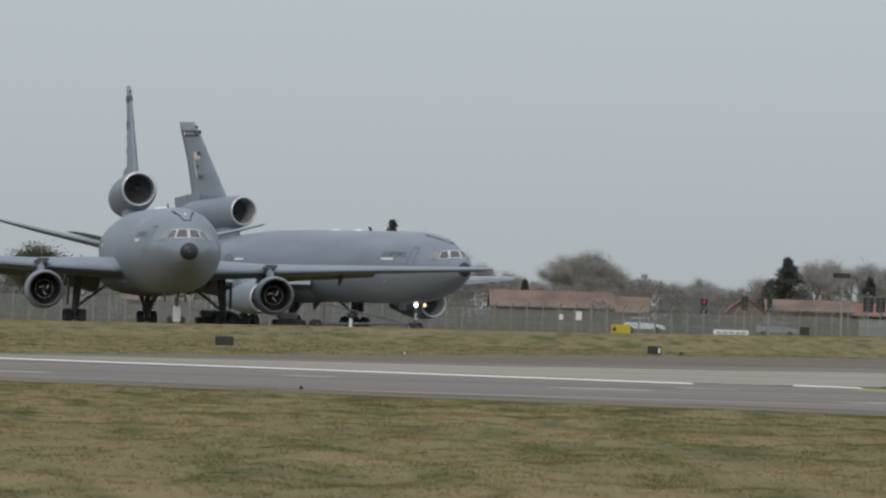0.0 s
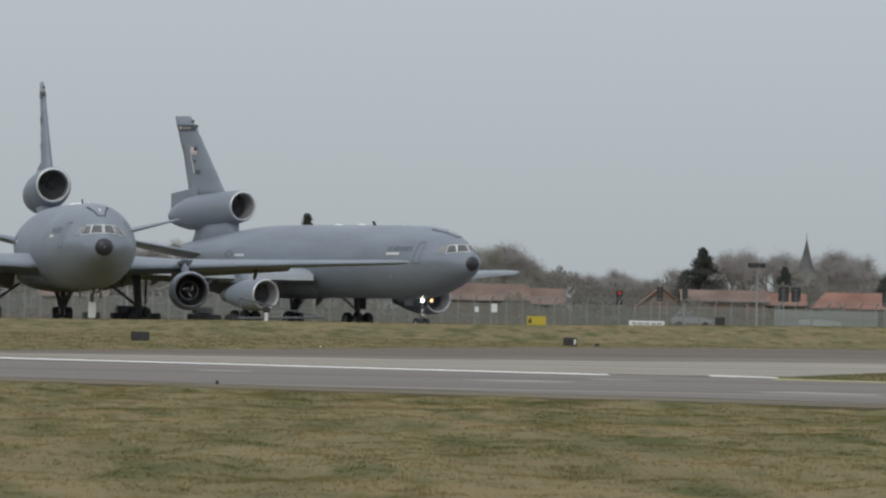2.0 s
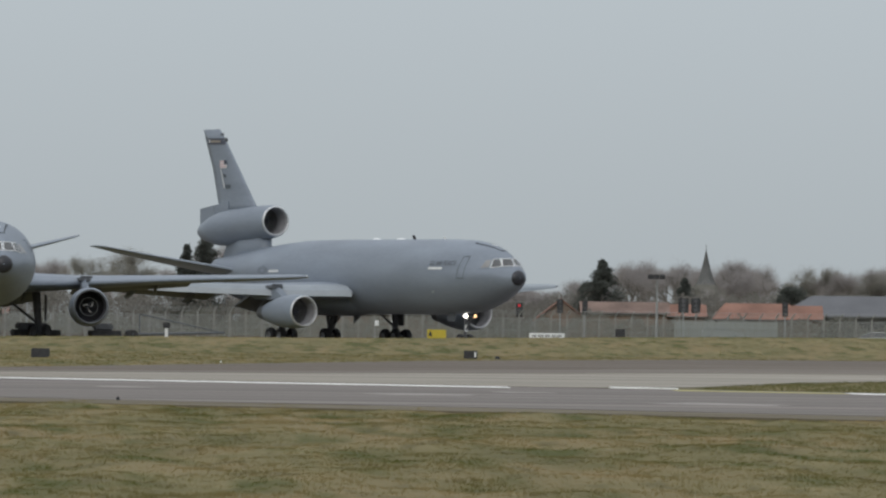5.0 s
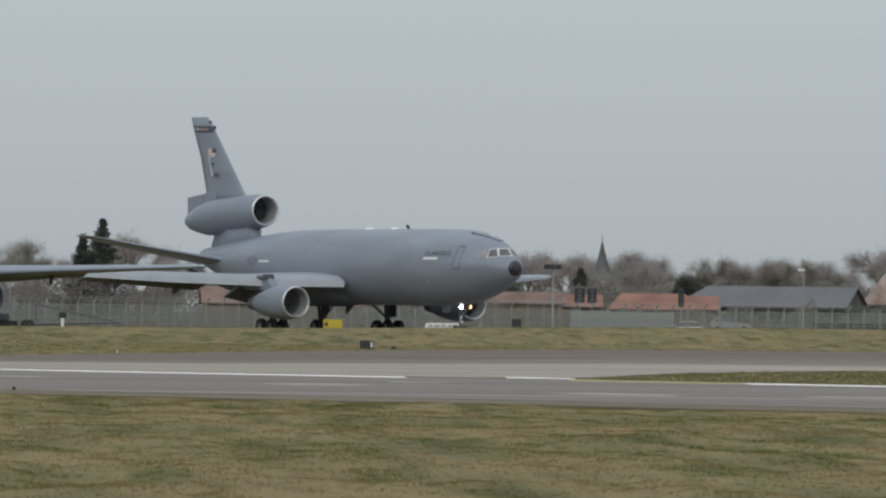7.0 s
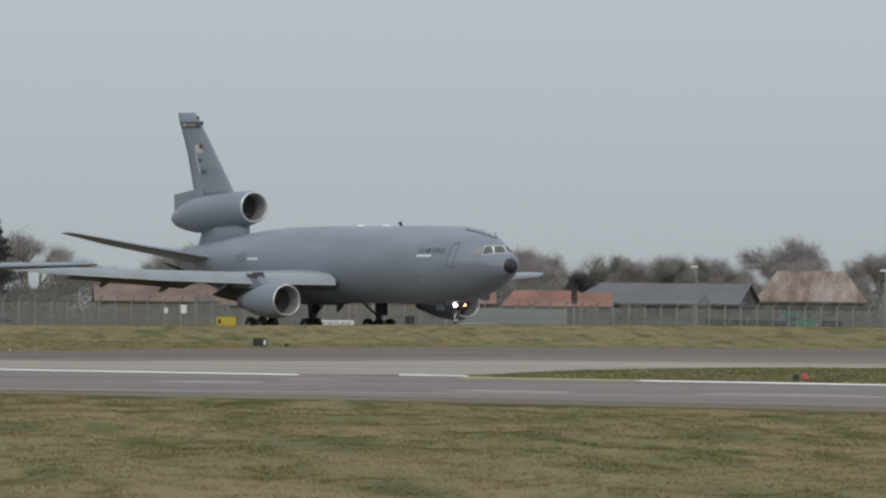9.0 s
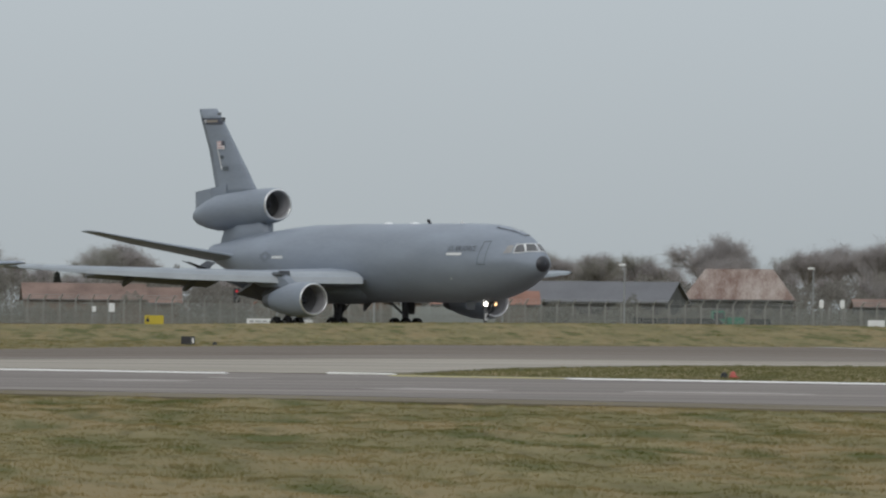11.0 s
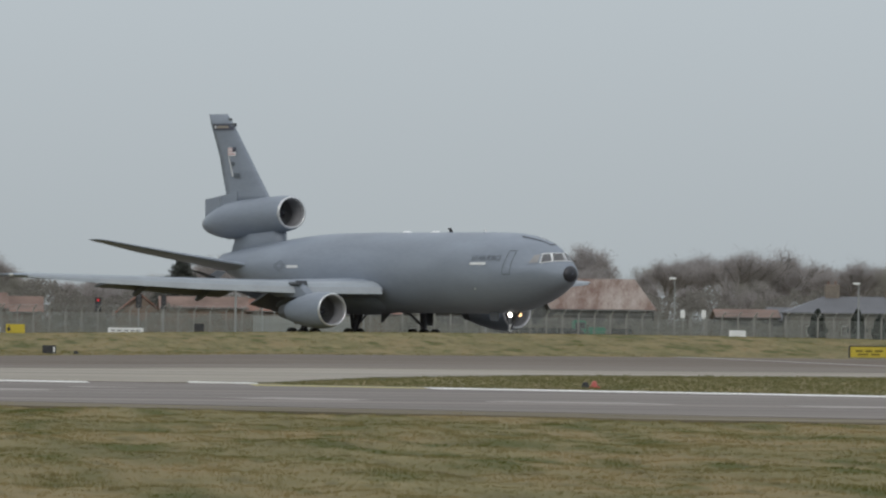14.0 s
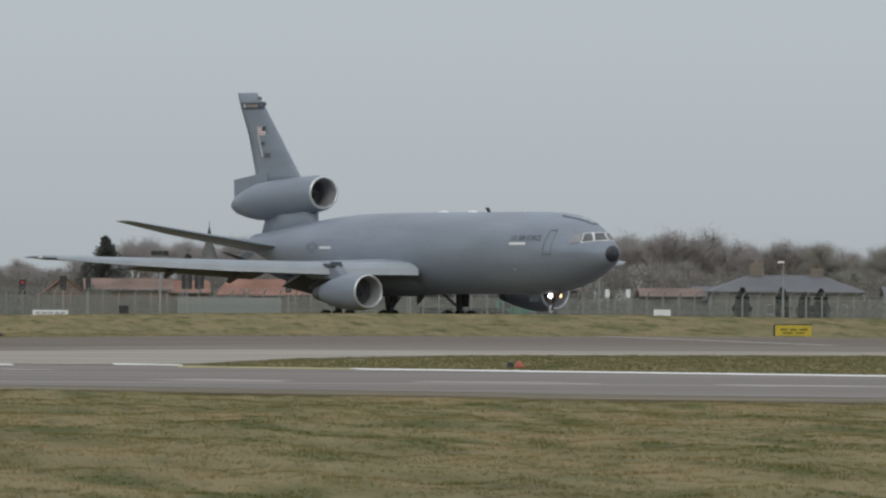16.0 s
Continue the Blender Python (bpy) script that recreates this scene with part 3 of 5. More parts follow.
def tanker(label, lit):
    """A three-engined tanker jet. Returns its root and its wheels with their radii."""
    root = thing("tanker_aircraft", Matrix(), label, "aircraft", "tanker aircraft on the airfield")
    rings = []
    for x in sorted({b[0] for b in BODY} | {-1.65, -5.5, -14, -17, -23, -31, -44.5}, reverse=True):
        rings.append([hull(x, angle=k * 7.5, side=1) for k in range(48)])
    body = part("fuselage", loft(rings), GREY, root, smooth=True)
    cap = [[hull(x, angle=k * 15, off=0.012, side=1) for k in range(24)] for x in (-0.505, -0.53, -0.57, -0.62, -0.7, -0.78)]
    part("radome_cap", loft(cap), RADOME, body, "black radome tip", smooth=True)
    # belly fairing between the wings
    part("wing_root_fairing", loft([[Vector((x, w * math.cos(k * math.tau / 24), 3.5 + h * math.sin(k * math.tau / 24))) for k in range(24)] for x, w, h in ((-23, 1.6, 0.5), (-25, 2.7, 0.95), (-28, 3.2, 1.14), (-33, 3.2, 1.12), (-36, 2.7, 0.8), (-38.5, 1.6, 0.4))]), GREY, body, smooth=True)
    # windscreen
    for side in (-1, 1):
        for shade, quad in ((0, ((0.04, 6.43), (0.04, 6.99), (0.64, 6.97), (0.84, 6.4))), (0, ((0.9, 6.38), (0.7, 6.96), (1.02, 6.92), (1.43, 6.27))), (1, ((1.5, 6.26), (1.09, 6.9), (1.36, 6.85), (1.86, 6.2)))):
            cy, cz = sum(c[0] for c in quad) / 4, sum(c[1] for c in quad) / 4
            for name, grow, off, mat in (("window_frame", 1.09, 0.03, GREY if shade else WHITE), ("cockpit_window", 0.92, 0.045, REAR_PANE if shade else GLASS)):
                g = [(max(0.0, cy + (y - cy) * grow), cz + (z - cz) * grow) for y, z in quad]
                bm = bmesh.new()
                grid = []
                for i in range(5):
                    row = []
                    for k in range(5):
                        u, v = i / 4, k / 4
                        y = (1 - u) * ((1 - v) * g[0][0] + v * g[1][0]) + u * ((1 - v) * g[3][0] + v * g[2][0])
                        z = (1 - u) * ((1 - v) * g[0][1] + v * g[1][1]) + u * ((1 - v) * g[3][1] + v * g[2][1])
                        row.append(bm.verts.new(nose_point(y, z, off, side)))
                    grid.append(row)
                for i in range(4):
                    for k in range(4):
                        bm.faces.new((grid[i][k], grid[i + 1][k], grid[i + 1][k + 1], grid[i][k + 1]))
                part(name, bm, mat, body)
        # crew door, lettering, white placards
        part("door_outline", skin_line([(-5.15, 5.42), (-5.3, 7.15), (-5.9, 7.15), (-5.98, 5.42), (-5.15, 5.42)], 0.06, side), FAINT_LINE, body, "dark crew door outline")
        part("white_placard", skin_line([(-8.05, 6.2), (-9.0, 6.2), (-9.95, 6.2)], 0.19, side), WHITE, body, "white warning placard")
        part("white_placard", skin_line([(-34.6, 5.95), (-36.2, 5.95)], 0.2, side), WHITE, body, "white warning placard")
        part("cargo_outline", skin_line([(-36.6, 6.0), (-37.4, 6.3), (-38.2, 6.0), (-37.4, 5.7), (-36.6, 6.0)], 0.3, side, 0.018), INSIGNIA, body, "faint dark insignia")
        part("static_port", skin_line([(-9.45, 4.35), (-9.56, 4.35)], 0.12, side), WHITE, body, "small white plate")
        hull_text(body, "U.S. AIR FORCE", *((-9.9, -6.45) if side < 0 else (-6.45, -9.9)), 6.42, 0.38, side)
    # receptacle marking on the crown of the nose
    for pts in (((-3.0, -13), (-3.0, 13)), ((-3.0, -13), (-6.2, -18)), ((-3.0, 13), (-6.2, 18)), ((-4.2, 0), (-4.9, 0)), ((-6.2, -18), (-6.2, -14)), ((-6.2, 14), (-6.2, 18))):
        (x0, a0), (x1, a1) = pts
        rows = []
        for k in range(7):
            u = k / 6
            x, a = x0 + (x1 - x0) * u, a0 + (a1 - a0) * u
            da, dx = (0.0, 0.1) if x0 == x1 else (1.7, 0.0)
            rows.append([hull(x + s * dx, angle=a + s * da, off=0.025, side=1) for s in (-1, 1)])
        part("receptacle_marking", ribbon(rows), PANEL_LINE if pts[0][0] != -4.2 else WHITE, body, "dark receptacle guide line")
    # antennas
    part("blade_antenna", loft([[Vector((-17.0 - t * 0.5 - h * 0.3, s, 8.5 + h * 0.38)) for t, s in ((0, 0), (0.5, 0.05), (1, 0), (0.5, -0.05))] for h in (0, 1)]), BLACK, body, "black blade antenna")
    part("blade_antenna", loft([[Vector((-12.2 - t * 0.4 - h * 0.2, s, 8.5 + h * 0.26)) for t, s in ((0, 0), (0.5, 0.04), (1, 0), (0.5, -0.04))] for h in (0, 1)]), WHITE, body, "white blade antenna")
    for x in (-19.5, -23.5):
        part("white_dome", spin([(0.14, 0.02), (0.1, 0.25), (0.0, 0.45)], (x, 0, 8.54), "z", 16), WHITE, body, "low white dome", smooth=True)
    part("belly_antenna", loft([[Vector((-25.6 - t * (1.6 - h * 1.3) - h * 1.3, s, 2.6 - h * 0.8)) for t, s in ((0, 0), (0.5, 0.08), (1, 0), (0.5, -0.08))] for h in (0, 1)]), GREY_DARK, body)
    part("boom_fairing", loft([[Vector((x, w * math.cos(k * math.tau / 12), z + w * math.sin(k * math.tau / 12))) for k in range(12)] for x, w, z in ((-39, 0.1, 3.1), (-42, 0.36, 3.1), (-46, 0.3, 3.85), (-51, 0.24, 4.85), (-53.2, 0.1, 5.25))]), PANEL_LINE, body, smooth=True)
    for s in (-1, 1):
        part("boom_fin", loft([[Vector((x, s * y, z)) for x, y, z in ((-51.3 - u * 0.9, 0.1 + u * 1.1, 5.10 + u * 0.5), (-51.9 - u * 0.8, 0.14 + u * 1.1, 5.12 + u * 0.5), (-53.2 - u * 0.5, 0.1 + u * 1.1, 5.22 + u * 0.5), (-51.9 - u * 0.8, 0.06 + u * 1.1, 5.04 + u * 0.5))] for u in (0, 1)]), PANEL_LINE, body)
    # wings
    for side in (-1, 1):
        secs = [(1.5, -22.0, 13.2, 4.25, 0.125), (3.0, -22.5, 12.4, 4.25, 0.125), (8.1, -26.0, 9.6, 4.35, 0.105), (14, -30.7, 7.0, 4.62, 0.1), (20, -35.0, 5.2, 4.85, 0.095), (24.9, -37.3, 3.9, 5.02, 0.09), (25.65, -37.95, 3.1, 5.06, 0.06)]
        wing = part("wing", loft([airfoil(le, c, z, t, side * y) for y, le, c, z, t in secs]), GREY, root, smooth=True)
        slat = []
        for (y, le, c, z, t), droop in zip(secs[1:-1], (0.0, 0.22, 0.34, 0.24, 0.05)):
            if lit:
                outline = ((-0.03, -0.22, 1), (-0.014, 0.1, 0.35), (0.03, 0.31, 0), (0.1, 0.42, 0), (0.1, 0.36, 0), (0.01, -0.12, 0.8), (-0.015, -0.26, 1))
            else:
                outline = ((-0.006, 0.0, 0), (0.0, 0.1, 0), (0.02, 0.2, 0), (0.09, 0.375, 0), (0.1, 0.36, 0), (0.02, -0.17, 0), (-0.004, -0.1, 0))
            slat.append([Vector((le - u * c + 0.25 * droop * k, side * y, z + h * t * c - droop * k)) for u, h, k in outline])
        # the drooped slat's sky light is put into its paler grey
        part("slat", loft(slat), GREY_LIGHT if lit else GREY, wing, "drooped leading edge slat, toned pale as lit by the sky" if lit else "")
        for a, b in (((3.1, -33.6, 4.05, -37.0, 2.5), (5.6, -34.2, 4.1, -37.2, 3.05)), ((8.3, -34.9, 4.2, -37.1, 3.55), (17.2, -38.5, 4.62, -40.7, 4.25))):
            rings = []
            for y, x0, z0, x1, z1 in (a, b):
                rings.append([Vector((x0 + (x1 - x0) * u, side * y, z0 + (z1 - z0) * u + h)) for u, h in ((0, 0.06), (0.3, 0.16), (1, 0.02), (1, -0.02), (0.3, -0.12), (0, -0.1))])
            part("flap", loft(rings), GREY_DARK, wing, "lowered flap")
        for y, x0, z in ((4.6, -32.2, 3.55), (10.3, -34.6, 4.0), (14.6, -36.6, 4.32)):
            part("flap_track_fairing", loft([[Vector((x0 - u * 2.7, side * y + w * math.cos(k * math.tau / 10), z - d + h * math.sin(k * math.tau / 10))) for k in range(10)] for u, w, h, d in ((0, 0.03, 0.05, -0.25), (0.25, 0.1, 0.2, 0.0), (0.6, 0.13, 0.26, 0.3), (0.88, 0.12, 0.24, 0.55), (1, 0.06, 0.1, 0.62))]), GREY_DARK, wing, smooth=True)
        part("navigation_lamp", spin([(0.3, 0.02), (0.1, 0.12), (-0.3, 0.1)], (-38.4, side * 25.6, 5.05), n=10), LAMP_OFF, wing)
        part("engine_pylon", loft([[Vector((x, side * 8.12 + w * s, z)) for x, s in ((x0, 0.05), (x0 - 0.8, 1), (x1, 1), (x1, -1), (x0 - 0.8, -1), (x0, -0.05))] for x0, x1, z, w in ((-23.0, -28.6, 3.6, 0.24), (-24.2, -30.5, 4.25, 0.24), (-25.6, -31.0, 4.75, 0.18))]), GREY, wing)
        part("pylon_vent", boxes((-26.6, -25.2, side * 8.12 - 0.45, side * 8.12 + 0.45, 4.5, 4.72), (-25.9, -25.5, side * 8.12 - 0.3, side * 8.12 + 0.6, 4.7, 4.85), bevel=0.05), GREY_DARK, wing)
        nacelle(wing, -20.85, side * 8.12, 2.68, False, lit)
        # tailplane
        part("tailplane", loft([airfoil(le, c, z, t, side * y) for y, le, c, z, t in ((1.2, -42.0, 7.8, 5.78, 0.075), (2.4, -43.2, 7.2, 6.06, 0.075), (6.5, -47.4, 5.2, 6.98, 0.07), (10.1, -51.0, 2.6, 7.85, 0.065), (10.45, -51.7, 1.7, 7.93, 0.05))]), GREY, root, smooth=True)
    # tail engine, its pylon and the fin
    nacelle(root, -40.4, 0, 10.1, True)
    part("tail_pylon", loft([[Vector((x, w * s, z)) for x, s in ((x0, 0.1), (x0 - 0.5, 0.8), ((x0 + x1) / 2, 1), (x1, 0.2), (x1, -0.2), ((x0 + x1) / 2, -1), (x0 - 0.5, -0.8), (x0, -0.1))] for x0, x1, z, w in ((-41.4, -49.3, 6.7, 1.0), (-41.6, -48.7, 8.0, 0.72), (-41.7, -49.7, 8.85, 0.8))]), GREY, root, smooth=True)
    fin = part("fin", loft([airfoil(le, c, None, t, z, axis="z") for z, le, c, t in FIN]), GREY, root, smooth=True)
    lower_rudder = part("lower_rudder", loft([[Vector((x, w, z)) for x, w, z in ((-48.5, s * 0.3, 9.0), (-48.5, s * 0.3, 11.75), (-50.9, s * 0.24, 11.46), (-53.76, s * 0.08, 11.16), (-53.72, s * 0.08, 9.85), (-52.3, s * 0.18, 9.3))] for s in (1, -1)]), GREY, root)
    rudder_hinge = part("rudder_hinge", boxes((-51.16, -51.1, -0.27, 0.27, 9.8, 11.4)), GREY_LIGHT, root)
    part("fin_aerial", boxes((-49.85, -49.35, -0.09, 0.09, 16.75, 17.05), (-50.4, -50.0, -0.08, 0.08, 17.2, 17.45), bevel=0.04), GREY_DARK, fin)
    for s in (-1, 1):
        fin_plate(s, ((-49.6, 17.0), (-52.75, 17.02), (-52.5, 16.52), (-49.45, 16.5)), NAVY, fin, "tail_band", "dark squadron band")
        fin_plate(s, ((-50.2, 16.86), (-52.0, 16.86), (-51.9, 16.66), (-50.1, 16.66)), GOLD, fin, "band_bar", "", 0.045)
        fin_plate(s, ((-52.1, 16.9), (-52.35, 16.9), (-52.3, 16.64), (-52.1, 16.64)), WHITE, fin, "band_bar", "", 0.045)
        fin_plate(s, ((-48.95, 15.16), (-50.2, 15.16), (-50.14, 14.52), (-48.88, 14.52)), WHITE, fin, "tail_flag", "small striped flag")
        for k in range(3):
            z = 15.12 - k * 0.21
            fin_plate(s, ((-49.0, z), (-50.18, z), (-50.16, z - 0.1), (-48.98, z - 0.1)), PINK, fin, "flag_stripe", "", 0.04)
        fin_plate(s, ((-48.93, 15.17), (-49.4, 15.17), (-49.4, 14.82), (-48.9, 14.82)), NAVY, fin, "flag_canton", "", 0.05)
        fin_plate(s, ((-49.98, 14.46), (-50.12, 14.46), (-49.4, 12.87), (-49.24, 12.95)), WHITE, fin, "pale_stripe", "pale stripe")
        fin_plate(s, ((-49.05, 14.03), (-49.62, 14.03), (-49.6, 13.76), (-49.0, 13.76)), FAINT_LINE, fin, "tail_code_bar")
        fin_plate(s, ((-48.15, 13.15), (-49.1, 13.15), (-49.05, 12.82), (-48.1, 12.82)), FAINT_LINE, fin, "tail_code_bar")
    for ob in (fin, lower_rudder, rudder_hinge):
        ob.location.x = 0.4
    # undercarriage
    wheels = []
    ng = part("nose_gear", tubes(((-8.98, 0, 2.9), (-9.08, 0, 0.55), 0.14, 0.12), ((-9.08, -0.42, 0.5), (-9.08, 0.42, 0.5), 0.09, 0.09), ((-7.5, 0, 2.8), (-8.95, 0, 1.3), 0.07, 0.07), ((-9.0, -0.12, 2.43), (-8.7, 0.62, 2.43), 0.05, 0.05)), GEAR, root)
    for s in (-1, 1):
        wheels.append((tyre_wheel(ng, -9.08, s * 0.41, 0.5, 0.5, 0.36), 0.5))
        part("gear_door", boxes((-10.6, -9.4, s * 0.72 - 0.03, s * 0.72 + 0.03, 2.0, 2.75), bevel=0.02), GREY_DARK, ng)
    for s, mat, lab in ((-1, LAMP_WHITE, "lit white landing lamp"), (1, LAMP_WARM, "dimmer warm landing lamp")):
        r = 0.15 if s < 0 else 0.14
        part("landing_lamp", spin([(0.06, 0.01), (0.05, r * 0.7), (0.0, r), (-0.16, r * 0.8), (-0.2, 0.05)], (-8.8, -0.08, 2.43) if s < 0 else (-8.55, 0.6, 2.45), n=18), mat if lit else LAMP_OFF, ng, lab if lit else "unlit landing lamp", smooth=True)
    part("gear_plate", boxes((-8.92, -8.84, -0.14, 0.14, 1.2, 1.75), bevel=0.02) if lit else boxes((-8.67, -8.52, -0.27, 0.27, 0.6, 1.75), bevel=0.06), WHITE, ng, "white plate on the nose leg")
    for s in (-1, 1):
        mg = part("main_gear", tubes(((-29.5, s * 5.1, 3.7), (-29.65, s * 5.33, 0.8), 0.3, 0.24), ((-30.55, s * 5.33, 0.67), (-28.75, s * 5.33, 0.67), 0.16, 0.16), ((-29.4, s * 3.2, 3.0), (-29.6, s * 5.2, 1.5), 0.1, 0.1), ((-28.8, s * 4.83, 0.67), (-28.8, s * 5.83, 0.67), 0.1, 0.1), ((-30.5, s * 4.83, 0.67), (-30.5, s * 5.83, 0.67), 0.1, 0.1)), GEAR, root)
        for dx in (0.85, -0.85):
            for dy in (-0.5, 0.5):
                wheels.append((tyre_wheel(mg, -29.65 + dx, s * 5.33 + dy, 0.67, 0.67, 0.48), 0.67))
        part("gear_door", boxes((-30.2, -29.1, s * 5.8 - 0.04, s * 5.8 + 0.04, 1.6, 3.5), bevel=0.03), GEAR, mg)
    cg = part("centre_gear", tubes(((-30.6, 0, 2.8), (-31.1, 0, 0.8), 0.22, 0.16), ((-31.1, -0.55, 0.67), (-31.1, 0.55, 0.67), 0.12, 0.12)), GEAR, root)
    for s in (-1, 1):
        part("side_brace", tubes(((-30.9, 0, 1.3), (-30.2, s * 0.8, 2.7), 0.08, 0.08)), GEAR, cg)
        part("drag_link", tubes(((-30.7, s * 0.5, 2.7), (-31.0, s * 0.16, 1.2), 0.16, 0.12)), GEAR, cg)
    for s in (-1, 1):
        wheels.append((tyre_wheel(cg, -31.1, s * 0.47, 0.67, 0.67, 0.46), 0.67))
    return root, wheels


parked_tanker, _ = tanker("grey three-engined tanker jet parked on the airfield", False)
PARKED_HEADING = math.degrees(0.12026)
parked_tanker.matrix_basis = pose(-17.233, 690.64, 0, 0, 0, PARKED_HEADING - 90)
taxiing_tanker, rolling_wheels = tanker("grey three-engined tanker jet taxiing with its landing lamps lit", True)
HEADING = math.degrees(0.497857)
# seconds, metres rolled along its track
ROLL = [(0.0, -32.5), (3.0, -8.95), (5.5, 10.75), (9.0, 37.8), (11.5, 56.7), (14.0, 75.95), (16.0, 91.6)]


def rolled(t):
    return float(np.interp(t, [r[0] for r in ROLL], [r[1] for r in ROLL]))


def taxi_pose(t):
    s, a = rolled(t), radians(HEADING)
    yaw = HEADING + float(np.interp(t, (0, 3, 6, 9, 16), (0.1, 0.28, 0.32, -0.05, -0.15)))
    return pose(17.723 + s * math.sin(a), 803.764 - s * math.cos(a), 0, 0, 0, yaw - 90)


# ---- trees ----
def cards(name, parent, tris, mat, label=""):
    """Many small loose triangles as one mesh."""
    me = bpy.data.meshes.new(name)
    me.from_pydata([c for t in tris for c in t], [], [(3 * k, 3 * k + 1, 3 * k + 2) for k in range(len(tris))])
    me.materials.append(mat)
    ob = new(name, me)
    ob.parent = parent
    if label:
        ob["label"] = label
    return ob


def bare_tree(seed, high, spread, mat=None, label="bare winter tree with a dense brown twig crown", thin=1.0):
    """Trunk, forking limbs and a haze of twigs, ending at high metres."""
    rg = random.Random(seed)
    root = thing("tree", Matrix(), label, "tree", "trees behind the airfield fence")
    bm, tips = bmesh.new(), []

    def grow(a, way, length, r, depth):
        b = a + way * length
        tube(bm, a, b, r, r * 0.68, 5, False)
        if depth >= 1:
            tips.append((a.lerp(b, 0.5), way))
            tips.append((b, way))
        if depth == 5:
            return
        for k in range(rg.choice((2, 3, 3))):
            turn = Vector((rg.gauss(0, 1), rg.gauss(0, 1), rg.gauss(0.1, 0.5))).normalized()
            w = (way * 0.9 + turn * rg.uniform(0.45, 0.85) * spread).normalized()
            w.z = max(w.z, -0.05)
            grow(b, w, length * rg.uniform(0.66, 0.86), r * 0.62, depth + 1)

    grow(Vector((0, 0, -0.2)), Vector((rg.uniform(-0.05, 0.05), 0, 1)), high * 0.17, high * 0.026, 0)
    top = max(c.z for c, _ in tips) + high * 0.03
    k = high / top
    for v in bm.verts:
        v.co = v.co * k
    part("trunk", bm, BARK, root)
    tris = []
    for c, way in tips:
        c = c * k
        for _ in range(max(2, int(52 * thin))):
            w = (way + Vector((rg.gauss(0, 0.7), rg.gauss(0, 0.7), rg.gauss(0.1, 0.5)))).normalized()
            length = rg.uniform(0.35, 1.0) * high / 11
            a = c + Vector((rg.gauss(0, 0.45), rg.gauss(0, 0.45), rg.gauss(0, 0.4))) * high / 11
            s = w.cross(Vector((rg.gauss(0, 1), rg.gauss(0, 1), rg.gauss(0, 1)))).normalized() * rg.uniform(0.008, 0.02)
            tris.append((a - s, a + s, a + w * length))
    cards("crown", root, tris, mat or TWIG)
    return root


def leafy_tree(seed, high, wide, mat, label, conical, group="trees behind the airfield fence", n=19000, size=0.3):
    """An evergreen: a trunk, limbs and many small leaf sprays; conical or broad and uneven."""
    rg = random.Random(seed)
    root = thing("evergreen_tree" if conical else "leafy_tree", Matrix(), label, "tree", group)
    bm = tube(bmesh.new(), (0, 0, -0.2), (0, 0, high * 0.95), high * 0.028, 0.03, 7)
    tris = []
    arms = []
    for k in range(170 if conical else 44):
        u = rg.random() ** 0.8
        z = high * (0.1 + 0.88 * u) if conical else high * (0.35 + 0.45 * u)
        a = rg.uniform(0, math.tau)
        reach = (wide / 2) * ((1 - u) ** 0.95 + 0.03) * rg.uniform(0.6, 1.15) if conical else wide / 2 * rg.uniform(0.45, 1.0) * math.sqrt(max(0.1, 1 - (u - 0.45) ** 2 * 2.4))
        tip = Vector((reach * math.cos(a), reach * math.sin(a), z + (reach * 0.15 if conical else high * 0.12)))
        base = Vector((0, 0, z - high * (0.03 if conical else 0.12)))
        tube(bm, base, tip, 0.05, 0.015, 3, False)
        arms.append((base, tip, 1.1 - u if conical else 1.0))
    part("trunk", bm, BARK, root)
    for _ in range(n):
        base, tip, loose = rg.choice(arms)
        u = rg.random() ** 0.6
        q = 0.06 + 0.05 * wide * (0.7 * loose if conical else 1.5)
        c = base.lerp(tip, u) + Vector((rg.gauss(0, q), rg.gauss(0, q), rg.gauss(0, q * 0.7)))
        d1 = Vector((rg.gauss(0, 1), rg.gauss(0, 1), rg.gauss(0, 0.7))).normalized() * size * (0.5 + 0.5 * loose) * rg.uniform(0.5, 1.2)
        d2 = Vector((rg.gauss(0, 1), rg.gauss(0, 1), rg.gauss(0, 1))).normalized() * size * 0.55
        tris.append((c, c + d1, c + d1 * 0.5 + d2))
    cards("crown", root, tris, mat)
    return root


def stand(ob, az, dist, scale=1.0, turn=0.0):
    p = sight(az, 0, dist)
    ob.matrix_basis = pose(p.x, p.y, 0, 0, 0, turn) @ Matrix.Scale(scale, 4)
    return ob


def top_height(el, dist):
    return EYE_Z + dist * math.tan(radians(el))


